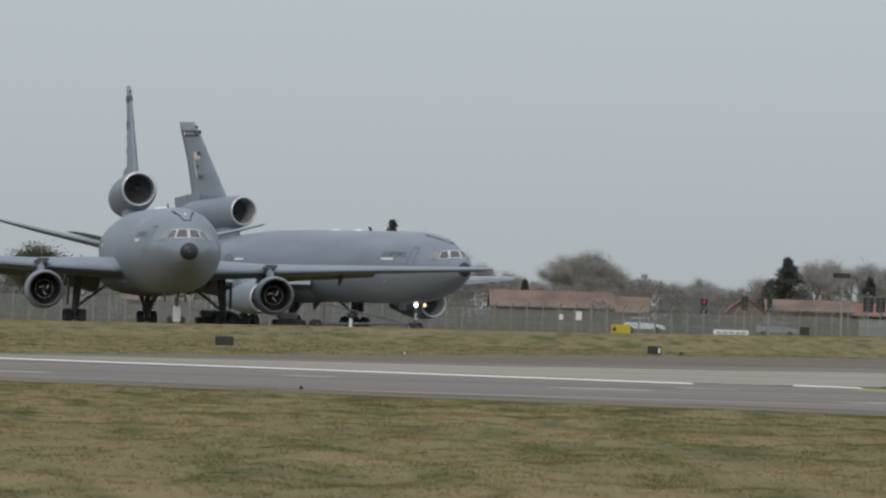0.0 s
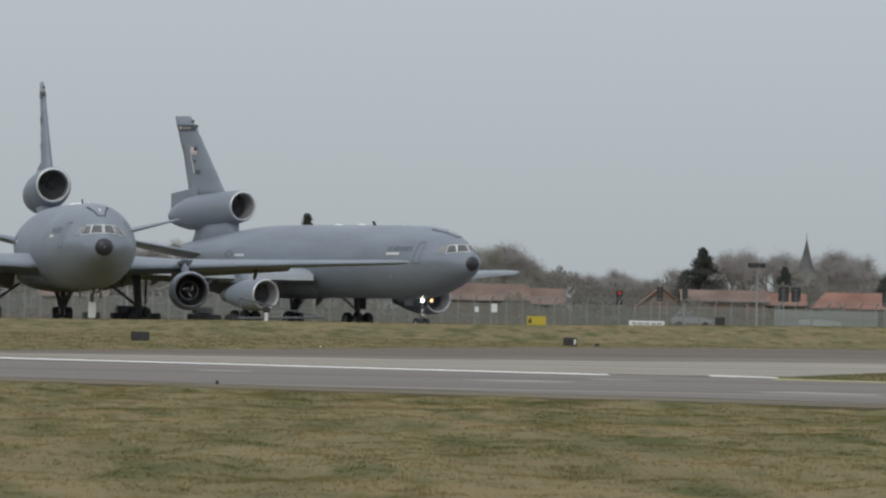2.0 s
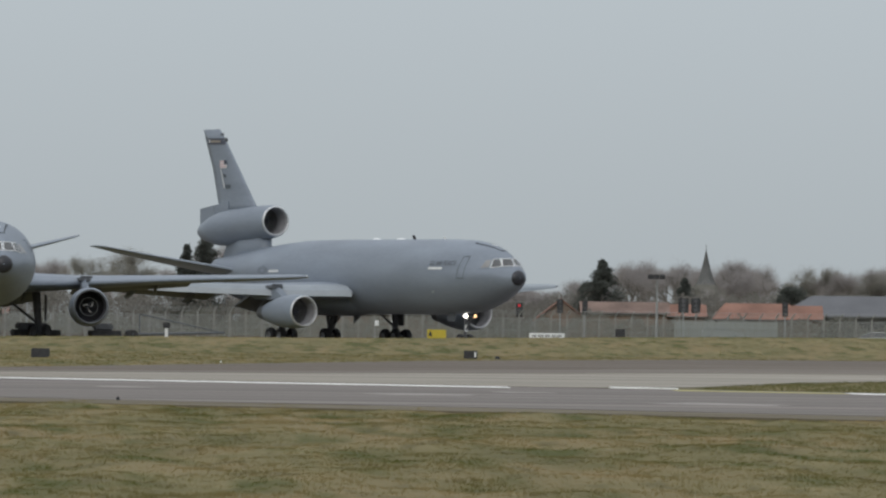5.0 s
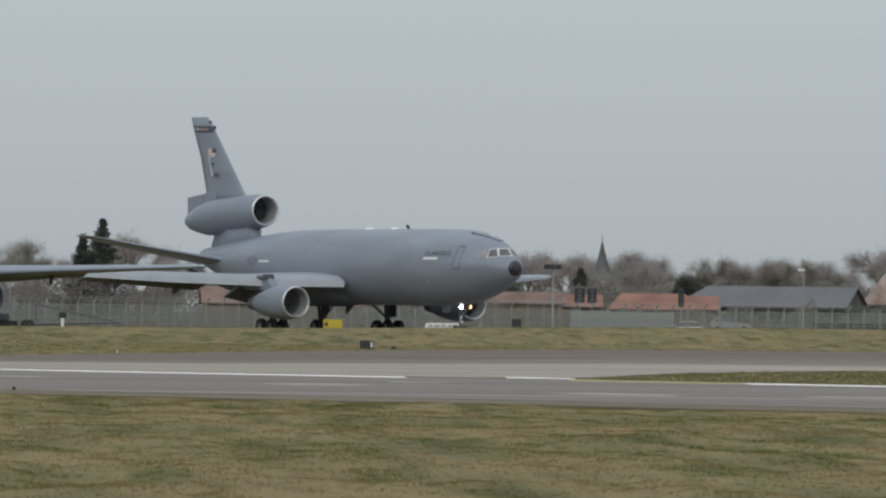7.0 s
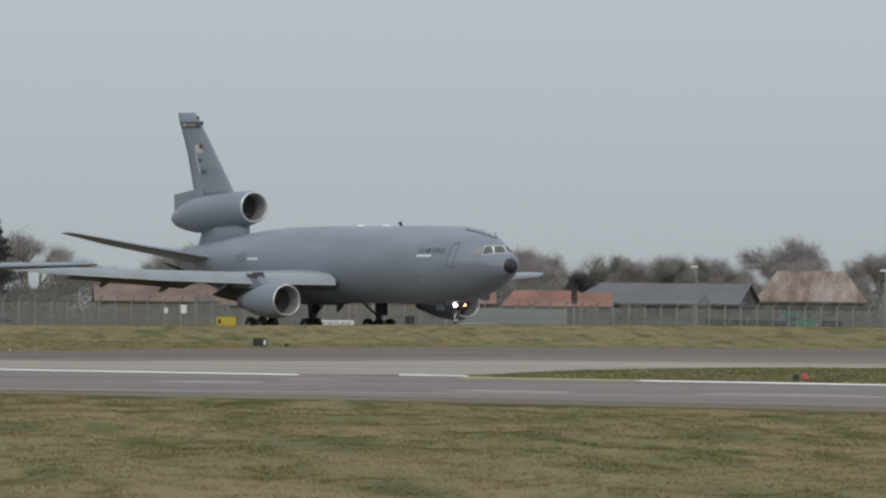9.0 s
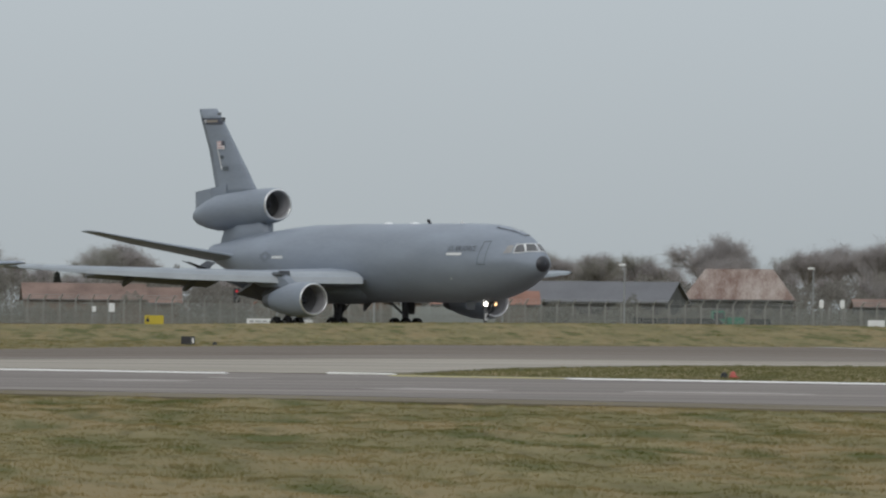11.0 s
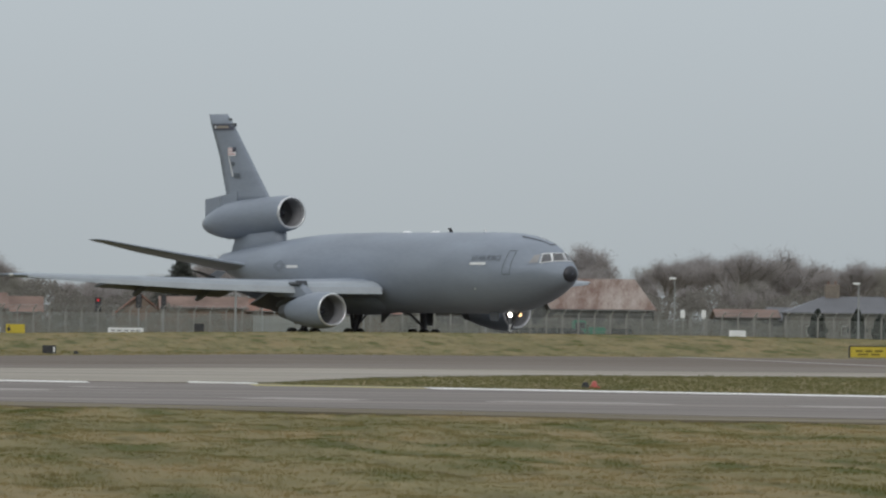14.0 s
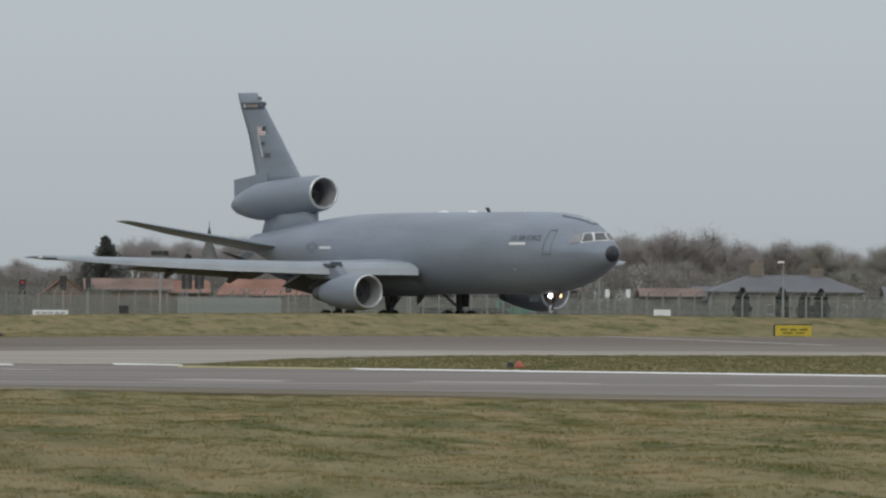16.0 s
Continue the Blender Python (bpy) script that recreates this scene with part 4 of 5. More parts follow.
# az, el of the top, distance, kind
bare_kinds = [bare_tree(11, 10, 0.95, thin=0.55), bare_tree(12, 10, 1.15, thin=0.85), bare_tree(13, 10, 0.8, thin=0.55), bare_tree(14, 10, 1.2, label="bare winter tree with open forking limbs", thin=0.3), bare_tree(15, 10, 1.0, TWIG_OLIVE, "ivy-clad winter tree with an olive brown crown")]
TREES = [
    (-3.3, 0.26, 1210, 1), (-2.9, 0.24, 1200, 4), (-2.5, 0.25, 1240, 0), (-1.9, 0.27, 1220, 1), (-1.5, 0.28, 1200, 4), (-1.15, 0.36, 1210, 0), (-0.92, 0.37, 1190, 4), (-0.72, 0.41, 1230, 4), (-0.5, 0.36, 1210, 1),
    (-0.08, 0.46, 1220, 2), (0.1, 0.33, 1200, 0), (0.3, 0.27, 1240, 1), (0.52, 0.22, 1200, 4), (0.7, 0.37, 1180, 4), (0.8, 0.405, 1185, 1), (0.92, 0.28, 1200, 0), (1.06, 0.22, 1230, 4), (1.2, 0.25, 1260, 0), (1.34, 0.265, 1250, 1), (1.5, 0.23, 1240, 0),
    (1.66, 0.2, 1230, 4), (1.8, 0.17, 1240, 1), (2.12, 0.36, 1300, 2), (2.22, 0.39, 1310, 2), (2.34, 0.38, 1300, 2), (2.44, 0.34, 1280, 0), (2.55, 0.26, 1205, 4), (2.66, 0.4, 1290, 1), (2.78, 0.385, 1300, 0), (2.9, 0.33, 1280, 1), (3.02, 0.26, 1250, 4),
    (3.14, 0.36, 1220, 4), (3.24, 0.345, 1240, 1), (3.38, 0.36, 1220, 0), (3.52, 0.34, 1220, 4), (3.66, 0.365, 1240, 1), (3.8, 0.355, 1230, 4), (3.95, 0.33, 1230, 1), (4.1, 0.475, 1260, 1), (4.28, 0.36, 1240, 0), (4.42, 0.33, 1230, 1),
    (4.56, 0.35, 1240, 4), (4.7, 0.4, 1230, 2), (4.83, 0.43, 1250, 2), (4.96, 0.4, 1240, 0), (5.07, 0.45, 1230, 2), (5.18, 0.36, 1250, 4), (5.33, 0.475, 1240, 3), (5.45, 0.38, 1260, 0), (5.58, 0.42, 1250, 1), (5.72, 0.4, 1230, 2), (5.86, 0.36, 1240, 0),
    (6.02, 0.37, 1220, 4), (6.16, 0.385, 1250, 1), (6.32, 0.36, 1230, 4), (6.5, 0.35, 1240, 1), (6.7, 0.37, 1230, 0), (6.95, 0.34, 1240, 4), (7.2, 0.36, 1230, 1),
]
used = set()
rnd = random.Random(9)
for az, el, dist, kind in TREES:
    src = bare_kinds[kind]
    p = sight(az, 0, dist)
    k = top_height(el, dist) / 10
    m = pose(p.x, p.y, 0, 0, 0, rnd.uniform(0, 360)) @ Matrix.Scale(k, 4)
    if kind in used:
        copy_thing(src, m @ Matrix.Scale(1 / src.scale.x, 4))
    else:
        src.matrix_basis = m
        used.add(kind)
# a second, lower row fills the foot of the wood
rnd = random.Random(10)
for k in range(58):
    az = -3.4 + k * 0.185 + rnd.uniform(-0.06, 0.06)
    p = sight(az, 0, 1160 + rnd.uniform(-20, 25))
    src = bare_kinds[rnd.choice((0, 4, 3))]
    copy_thing(src, pose(p.x, p.y, -0.6, 0, 0, rnd.uniform(0, 360)) @ Matrix.Scale(rnd.uniform(0.5, 0.8) / src.scale.x, 4))
stand(leafy_tree(21, top_height(0.4, 1120), 9.5, NEEDLE, "dark green ragged fir tree", True), 1.955, 1120)
stand(leafy_tree(22, top_height(0.27, 1120), 6.5, NEEDLE, "dark green ragged fir tree", True), 1.86, 1125)
stand(leafy_tree(23, top_height(0.555, 1130), 8.5, NEEDLE, "tall dark cedar with an uneven top", True), -0.29, 1130)
stand(leafy_tree(24, top_height(0.46, 1130), 7.5, NEEDLE, "tall dark cedar with an uneven top", True), -0.4, 1132)
stand(leafy_tree(25, top_height(0.36, 1120), 8.5, LEAF, "round-topped evergreen oak with dull leaves", False), -2.27, 1120)
stand(leafy_tree(26, top_height(0.27, 1100), 3.6, NEEDLE, "dark green bushy evergreen", False), 3.03, 1110)
stand(leafy_tree(27, top_height(0.23, 1100), 2.2, NEEDLE, "small dark conifer beside a roof", True), 0.47, 1100)
stand(leafy_tree(29, top_height(0.3, 1150), 6.5, NEEDLE, "dark pine behind the spire", True), 2.42, 1160)
yew = thing("evergreen_tree", Matrix(), "clipped dark yew with a pointed top", "tree", "clipped yews before the house")
part("trunk", tubes(((0, 0, -0.2), (0, 0, 3.2), 0.12, 0.04)), BARK, yew)
rg = random.Random(28)
tris = []
for k in range(9000):
    z = 0.1 + 3.5 * rg.random()
    r = 0.92 * min(1, ((3.65 - z) / 1.7) ** 0.75) * (0.85 + 0.15 * math.sin(z * 5)) * rg.uniform(0.75, 1.04)
    a = rg.uniform(0, math.tau)
    c = Vector((r * math.cos(a), r * math.sin(a), z))
    d1 = Vector((rg.gauss(0, 1), rg.gauss(0, 1), rg.gauss(0.3, 1))).normalized() * rg.uniform(0.1, 0.24)
    tris.append((c, c + d1, c + d1 * 0.5 + Vector((rg.gauss(0, 0.1), rg.gauss(0, 0.1), rg.gauss(0, 0.1)))))
cards("crown", yew, tris, YEW)
stand(yew, 5.56, 1014, 1.0)
for az, k in ((5.784, 1.0), (5.912, 0.88), (6.005, 0.98)):
    p = sight(az, 0, 1014)
    copy_thing(yew, pose(p.x, p.y, 0, 0, 0, az * 50) @ Matrix.Scale(k / yew.scale.x, 4))
# undergrowth along the fence
rg = random.Random(31)
tris = []
for k in range(190000):
    az = rg.uniform(-3.6, 7.6)
    d = 1130 + rg.uniform(-12, 12)
    roof = 5.0 + 2.6 * noise.noise((az * 3.0, 0, 0)) + 1.4 * noise.noise((az * 11, 3, 0)) + 0.8 * noise.noise((az * 37, 9, 0))
    c = sight(az, 0, d)
    c.z = 0.05 + max(3.6, roof) * rg.random()
    d1 = Vector((rg.gauss(0, 1), rg.gauss(0, 1), rg.gauss(0.3, 1))).normalized() * rg.uniform(0.2, 0.55)
    tris.append((c, c + d1, c + d1 * 0.4 + Vector((rg.gauss(0, 0.1), 0, rg.gauss(0, 0.08)))))
tagged(cards("undergrowth", None, tris, HEDGE), "tangled brown hedge and scrub behind the fence", "hedge", kind="stuff")
tris = []
for k in range(150000):
    az = rg.uniform(-3.6, 7.6)
    roof = 2.3 + 1.8 * noise.noise((az * 5.0, 5, 0)) + 1.1 * noise.noise((az * 17, 8, 0))
    c = sight(az, 0, 1030 + rg.uniform(-8, 8))
    c.z = 0.05 + max(1.7, roof) * rg.random()
    d1 = Vector((rg.gauss(0, 1), rg.gauss(0, 1), rg.gauss(0.6, 1))).normalized() * rg.uniform(0.12, 0.4)
    tris.append((c, c + d1, c + d1 * 0.4 + Vector((rg.gauss(0, 0.06), 0, rg.gauss(0, 0.05)))))
tagged(cards("roadside_scrub", None, tris, SCRUB), "grey-brown bare roadside scrub before the houses", "scrub", kind="stuff")


# ---- buildings beyond the fence ----
def house(az, dist, wide, deep, eave, ridge, turn, wall_mat, roof_mat, label, category="building", hip=0.0, name="house", windows=0, chimneys=(), slant=0.0):
    """A pitched-roof building, ridge along its own x, front towards the airfield."""
    p = sight(az, 0, dist)
    root = thing(name, pose(p.x, p.y, 0, 0, 0, turn), label, category)
    w, d = wide / 2, deep / 2
    bm = boxes((-w, w, -d, d, -0.1, eave))
    if not hip:
        vs = [bm.verts.new(c) for c in ((-w, -d, eave), (-w, d, eave), (-w, 0, ridge - 0.1), (w, -d, eave), (w, d, eave), (w, 0, ridge - 0.1))]
        if not slant:
            bm.faces.new(vs[:3])
        bm.faces.new(vs[3:])
    walls = part("wall", bm, wall_mat, root)
    o = 0.35
    for s in (-1, 1):
        # roof slopes with a real thickness
        lo, hi = eave - 0.12, ridge
        quad = [(-w - o, s * (d + o), lo), (w + o, s * (d + o), lo), (w + o - hip, 0, hi), (-w - o + hip + slant, 0, hi)]
        bm = loft([[Vector(c) for c in quad], [Vector((c[0], c[1], c[2] + 0.14)) for c in quad]])
        part("roof", bm, roof_mat, root)
    if hip:
        for s in (-1, 1):
            tri = [(s * (w + o), -(d + o), eave - 0.12), (s * (w + o), d + o, eave - 0.12), (s * (w + o - hip), 0, ridge)]
            part("roof_hip", loft([[Vector(c) for c in tri], [Vector((c[0], c[1], c[2] + 0.14)) for c in tri]]), roof_mat, root)
    if slant:
        tri = [(-w - o, -(d + o), eave - 0.12), (-w - o, d + o, eave - 0.12), (-w - o + slant, 0, ridge)]
        part("roof_hip", loft([[Vector(c) for c in tri], [Vector((c[0], c[1], c[2] + 0.14)) for c in tri]]), roof_mat, root)
    part("gutter", tubes(((-w - o, -d - o - 0.05, eave - 0.1), (w + o, -d - o - 0.05, eave - 0.1), 0.08, 0.08)), WALL_DARK, root)
    for k in range(windows):
        x = -w + wide * (k + 0.6) / (windows + 0.2)
        win = part("window", boxes((x - 0.55, x + 0.55, -d - 0.06, -d + 0.02, 1.0, 2.1)), WHITE, root, "white-framed window")
        for s in (-1, 1):
            part("pane", boxes((x + s * 0.26 - 0.2, x + s * 0.26 + 0.2, -d - 0.075, -d - 0.055, 1.1, 2.0)), GLASS, win)
    for x, h, wd in chimneys:
        c = part("chimney", boxes((x - wd / 2, x + wd / 2, -0.5, 0.5, ridge - 1.2, h), (x - wd / 2 - 0.08, x + wd / 2 + 0.08, -0.58, 0.58, h - 0.3, h - 0.12), bevel=0.03), BRICK_PALE, root)
        part("chimney_pot", tubes(((x - wd / 4, 0, h), (x - wd / 4, 0, h + 0.35), 0.13, 0.11), ((x + wd / 4, 0, h), (x + wd / 4, 0, h + 0.35), 0.13, 0.11)), TILE_DULL, c)
    return root


house(3.5, 1080, 18.6, 8.0, top_height(0.09, 1080), top_height(0.203, 1080) - 0.1, -20, WALL_DARK, SLATE, "long low shed with a plain grey sheet roof", "shed", name="long_shed", slant=2.6)
house(4.33, 1105, 11.5, 7.5, top_height(0.11, 1105), top_height(0.275, 1105), -6, WALL_DARK, RUST, "old barn with a streaked rusty sheet roof", "barn", hip=2.4, name="rusty_barn")
house(2.83, 1062, 8.6, 6.5, top_height(0.068, 1062), top_height(0.15, 1062), 0, BRICK, TILE_RED, "low building with an orange tiled roof", hip=1.3)
house(3.06, 1075, 4.6, 5.5, top_height(0.07, 1075), top_height(0.14, 1075), 0, BRICK, TILE_RED, "small outbuilding with an orange tiled roof")
house(0.62, 1068, 12.5, 7.0, top_height(0.075, 1068), top_height(0.16, 1068), 2, BRICK, TILE_DULL, "brick building with a dull red tiled roof")
house(1.0, 1085, 6.0, 6.0, top_height(0.06, 1085), top_height(0.14, 1085), 0, BRICK, TILE_DULL, "brick house with a brown tiled roof")
house(2.08, 1072, 8.8, 6.0, top_height(0.095, 1072), top_height(0.15, 1072), 0, BRICK, TILE_DULL, "brick house with a weathered red roof")
house(1.72, 1078, 3.2, 5.0, top_height(0.05, 1078), top_height(0.165, 1078), 90, BRICK, TILE_RED, "narrow house end with an orange tiled roof")
house(2.38, 1085, 5.5, 6.0, top_height(0.08, 1085), top_height(0.14, 1085), 0, BRICK, TILE_RED, "house with an orange tiled roof")
house(5.15, 1065, 6.2, 6.0, top_height(0.075, 1065), top_height(0.112, 1065), 0, WALL_DARK, TILE_DULL, "low hut with a red roof", "hut")
house(5.8, 1060, 15.5, 8.5, top_height(0.105, 1060), top_height(0.19, 1060), 0, RENDER_DIM, SLATE, "grey-roofed house with two broad chimneys", hip=4.2, windows=4, chimneys=((-3.0, top_height(0.265, 1060), 1.5), (3.3, top_height(0.235, 1060), 1.4)))
house(5.42, 1070, 5.0, 6.0, top_height(0.06, 1070), top_height(0.125, 1070), 0, WALL_DARK, SLATE, "low lean-to with a grey roof")
house(6.6, 1090, 9.0, 6.0, top_height(0.07, 1090), top_height(0.13, 1090), 0, RENDER_PALE, SLATE, "pale low house with a grey roof")
house(-1.6, 1085, 7.0, 6.0, top_height(0.05, 1085), top_height(0.12, 1085), 0, BRICK, TILE_DULL, "brick house half hidden by the hedge")

p = sight(2.54, 0, 1250)
church = thing("church", pose(p.x, p.y, 0, 0, 0, 8), "church tower with a slim dark shingled spire", "church")
sb, st = top_height(0.27, 1250), top_height(0.455, 1250)
tower = part("tower", boxes((-1.2, 1.2, -1.2, 1.2, -0.1, sb - 0.2)), RENDER_DIM, church)
part("spire", loft([[Vector((r * math.cos(radians(22.5 + 45 * k)), r * math.sin(radians(22.5 + 45 * k)), z)) for k in range(8)] for r, z in ((1.3, sb - 0.3), (0.95, sb + 0.4), (0.52, sb + 1.9), (0.04, st))]), WALL_DARK, church)
part("finial", tubes(((0, 0, st - 0.1), (0, 0, st + 0.7), 0.05, 0.03)), WALL_DARK, church)
for k, x in enumerate((-0.7, 0, 0.7)):
    part("louvre", boxes((x - 0.25, x + 0.25, -1.26, -1.16, sb - 2.4, sb - 1.0)), WHITE if k == 1 else WALL_DARK, tower)
part("nave", loft([[Vector((x, -3.0, 0)), Vector((x, -3.0, 3.4)), Vector((x, 0, 5.0)), Vector((x, 3.0, 3.4)), Vector((x, 3.0, 0))] for x in (1.6, 9)]), SLATE, church)


# ---- airfield fence ----
FENCE_Y = 945.0
fence = thing("perimeter_fence", pose(0, FENCE_Y, 0), "galvanised chain-link fence on cranked concrete posts", "fence")
bm = boxes((-0.07, 0.07, -0.07, 0.07, -0.1, 2.75))
tube(bm, (0, 0, 2.7), (0.3, -0.35, 3.2), 0.07, 0.05, 6)
post = part("post", bm, POST, fence)
bm = bmesh.new()
for k in range(-18, 27):
    for s in (-1, 1):
        x0 = k * 0.12 if s > 0 else 3.0 - k * 0.12
        ends = []
        for z in (0.05, 2.45):
            ends.append((x0 + s * (z - 0.05), z))
        (xa, za), (xb, zb) = ends
        if s > 0:
            if xa < 0:
                za, xa = za - xa, 0
            if xb > 3:
                zb, xb = zb - (xb - 3), 3
            if xa >= xb:
                continue
        else:
            if xa > 3:
                za, xa = za + (xa - 3), 3
            if xb < 0:
                zb, xb = zb + xb, 0
            if xa <= xb:
                continue
        q = [(xa - 0.009, 0, za), (xa + 0.009, 0, za), (xb + 0.009, 0, zb), (xb - 0.009, 0, zb)]
        bm.faces.new([bm.verts.new(c) for c in q])
for z in (0.1, 1.25, 2.45):
    tube(bm, (0, 0.02, z), (3, 0.02, z), 0.012, 0.012, 4, False)
for u in (0.2, 0.55, 0.9):
    tube(bm, (0, -0.45 * u, 2.7 + 0.5 * u), (3, -0.45 * u, 2.7 + 0.5 * u), 0.012, 0.012, 4, False)
panel = part("chain_link_panel", bm, WIRE, fence)
for k in range(132):
    x = -64 + 1.5 * k
    for src in (post, panel) if k % 2 == 0 else (post,):
        ob = src if k == 0 else new(src.name.split(".")[0], src.data)
        ob.parent = fence
        ob.location = (x, 0, 0)
pale = part("pale", boxes((0, 0.16, -0.02, 0.02, 0, 2.35)), WIRE, fence, "pale green-grey steel pale")
for k in range(44):
    ob = pale if k == 0 else new("pale", pale.data)
    ob.parent = fence
    ob.location = (39 + 0.22 * k, -1.0, 0)
for z in (0.5, 1.8):
    part("palisade_rail", boxes((39, 48.7, -0.97, -0.93, z, z + 0.08)), WIRE, fence)


# ---- lamps, signals, signs ----
def street_lamp(az, el, dist, mat=POLE):
    h = top_height(el, dist)
    p = sight(az, 0, dist)
    root = thing("street_lamp", pose(p.x, p.y, 0), "tall grey street lamp with a flat head", "lamp", "street lamps beyond the fence")
    part("pole", tubes(((0, 0, -0.1), (0, 0, h), 0.11, 0.06)), mat, root)
    part("lamp_head", boxes((-0.55, 0.15, -0.15, 0.15, h - 0.08, h + 0.12), bevel=0.05), WHITE, root)


for az, el in ((3.68, 0.299), (4.749, 0.288), (5.79, 0.27), (-1.3, 0.26), (6.75, 0.28)):
    street_lamp(az, el, 965)
p = sight(2.264, 0, 930)
h = top_height(0.3, 930)
mast = thing("floodlight_mast", pose(p.x, p.y, 0), "grey mast with a cluster of dark floodlights", "lamp")
part("pole", tubes(((0, 0, -0.1), (0, 0, h), 0.12, 0.08)), POLE, mast)
part("crossbar", boxes((-0.75, 0.75, -0.05, 0.05, h - 0.05, h + 0.05)), POLE, mast)
for x in (-0.62, -0.1, 0.45):
    part("floodlight", boxes((x - 0.24, x + 0.28, -0.3, 0.1, h - 0.2, h + 0.24), bevel=0.05), BLACK, mast)


def signal(az, el, dist, w, hgt, lit, label):
    p = sight(az, 0, dist)
    z = top_height(el, dist)
    root = thing("traffic_signal", pose(p.x, p.y, 0), label, "traffic light", "traffic signals on the road")
    part("pole", tubes(((0, 0.1, -0.1), (0, 0.1, z + hgt / 2), 0.07, 0.07)), POLE, root)
    board = part("signal_head", boxes((-w / 2, w / 2, -0.12, 0.08, z - hgt / 2, z + hgt / 2), bevel=0.05), BLACK, root)
    for k in range(3):
        zz = z + (1 - k) * hgt * 0.3
        part("signal_lens", spin([(-0.2, 0.02), (-0.19, w * 0.2), (-0.1, w * 0.22)], (0, 0, zz), "y", 14), SIGNAL_RED if lit and k == 0 else GLASS, board, "lit red lens" if lit and k == 0 else "")


signal(1.486, 0.105, 955, 0.62, 1.35, True, "black traffic signal showing red")
signal(1.716, 0.128, 955, 0.6, 1.35, False, "black traffic signal head seen unlit")
signal(1.857, 0.12, 955, 0.5, 1.3, False, "black traffic signal head seen unlit")
signal(2.415, 0.14, 960, 0.98, 1.4, False, "large black signal backing board")
signal(2.485, 0.14, 960, 0.88, 1.4, False, "large black signal backing board")
signal(2.99, 0.125, 965, 0.55, 1.4, False, "black traffic signal head seen unlit")


def board_sign(name, place, w, h, lift, mat, label, bars=(), bar_mat=None, frame_mat=None, turn=0.0, legs=True):
    """A sign board on short legs; bars stand for lettering that cannot be read."""
    root = thing(name, pose(*place, 0, 0, turn), label, "sign")
    part("board", boxes((-w / 2, w / 2, -0.06, 0.06, lift, lift + h), bevel=0.02), mat, root)
    if legs:
        for s in (-1, 1):
            part("leg", tubes(((s * w * 0.38, 0, -0.2), (s * w * 0.38, 0, lift + 0.05), 0.03, 0.03)), POLE, root)
    if frame_mat:
        part("rim", boxes((-w / 2 - 0.04, w / 2 + 0.04, -0.05, 0.07, lift + h, lift + h + 0.06), (-w / 2 - 0.09, -w / 2 - 0.005, -0.07, 0.07, lift - 0.02, lift + h)), frame_mat, root)
    for x0, x1, z0, z1 in bars:
        part("lettering_bar", boxes((x0 * w, x1 * w, -0.072, -0.055, lift + z0 * h, lift + z1 * h)), bar_mat, root)
    return root


def on_ground(az, dist):
    p = sight(az, 0, dist)
    return p.x, p.y, ground_z(p.x, p.y)


board_sign("warning_board", on_ground(1.02, 596), 1.12, 0.52, 0.02, YELLOW, "plain yellow warning board in the grass", ((-0.42, -0.26, 0.25, 0.6), (-0.37, -0.31, 0.6, 0.85)), BLACK, legs=False)
board_sign("runway_marker", on_ground(1.213, 490), 0.66, 0.4, 0.0, BLACK, "small black marker box with a white end", ((0.28, 0.42, 0.2, 0.8),), WHITE, legs=False)
board_sign("runway_marker", on_ground(-1.221, 437), 0.8, 0.4, 0.0, BLACK, "small black marker box in the grass", legs=False)
board_sign("taxiway_sign", on_ground(5.85, 548), 2.0, 0.58, 0.06, YELLOW, "low yellow taxiway sign with black lettering", ((-0.36, -0.16, 0.5, 0.7), (-0.1, 0.1, 0.48, 0.68), (0.16, 0.38, 0.5, 0.7), (-0.3, -0.02, 0.2, 0.36), (0.06, 0.3, 0.2, 0.36)), SIGN_DARK, BLACK)
board_sign("white_board", on_ground(5.107, 900), 1.5, 0.66, 0.83, WHITE, "plain white board on short legs")
board_sign("fence_notice", (sight(1.645, 0, 940).x, 940, 0), 3.3, 0.52, 0.58, WHITE, "long pale notice board on the fence", ((-0.42, -0.3, 0.35, 0.65), (-0.26, -0.1, 0.35, 0.65), (-0.06, 0.08, 0.35, 0.65), (0.13, 0.25, 0.35, 0.65), (0.29, 0.41, 0.35, 0.65)), POLE)
board_sign("dark_panel", (sight(2.06, 0, 938).x, 938, 0), 0.9, 0.75, 0.8, BLACK, "small black panel by the fence")
board_sign("fence_notice", (sight(0.78, 0, 940).x, 940, 0), 0.55, 0.8, 1.6, WHITE, "small white notice on the fence")
board_sign("fence_notice", (sight(0.68, 0, 940).x, 940, 0), 0.35, 0.5, 1.6, WHITE, "small white notice on the fence")

# a small dark lamp and a red cone by the paving
for az, d, mat, label in ((1.365, 486, BLACK, "small dark ground lamp"), (4.25, 254, BLACK, "small dark ground lamp beside a red cone"), (-0.78, 196, BLACK, "short dark stake at the runway edge"), (-0.2, 398, WHITE, "small white ground marker")):
    x, y, z = on_ground(az, d)
    r = 0.04 if d < 200 or mat is WHITE else 0.1 if d < 300 else 0.13
    lamp = thing("ground_lamp", pose(x, y, z), label, "ground lamp")
    k = 0.45 if r < 0.1 else 0.8
    part("base", tubes(((0, 0, -0.05), (0, 0, 0.1 * k), r, r * 0.9)), mat, lamp)
    part("cap", spin([(0.1 * k, r * 0.75), (0.17 * k, r * 0.7), (0.2 * k, 0.02)], axis="z", n=12), mat, lamp)
x, y, z = on_ground(4.3, 255)
cone = thing("traffic_cone", pose(x, y, z), "small red marker cone on the grass", "cone")
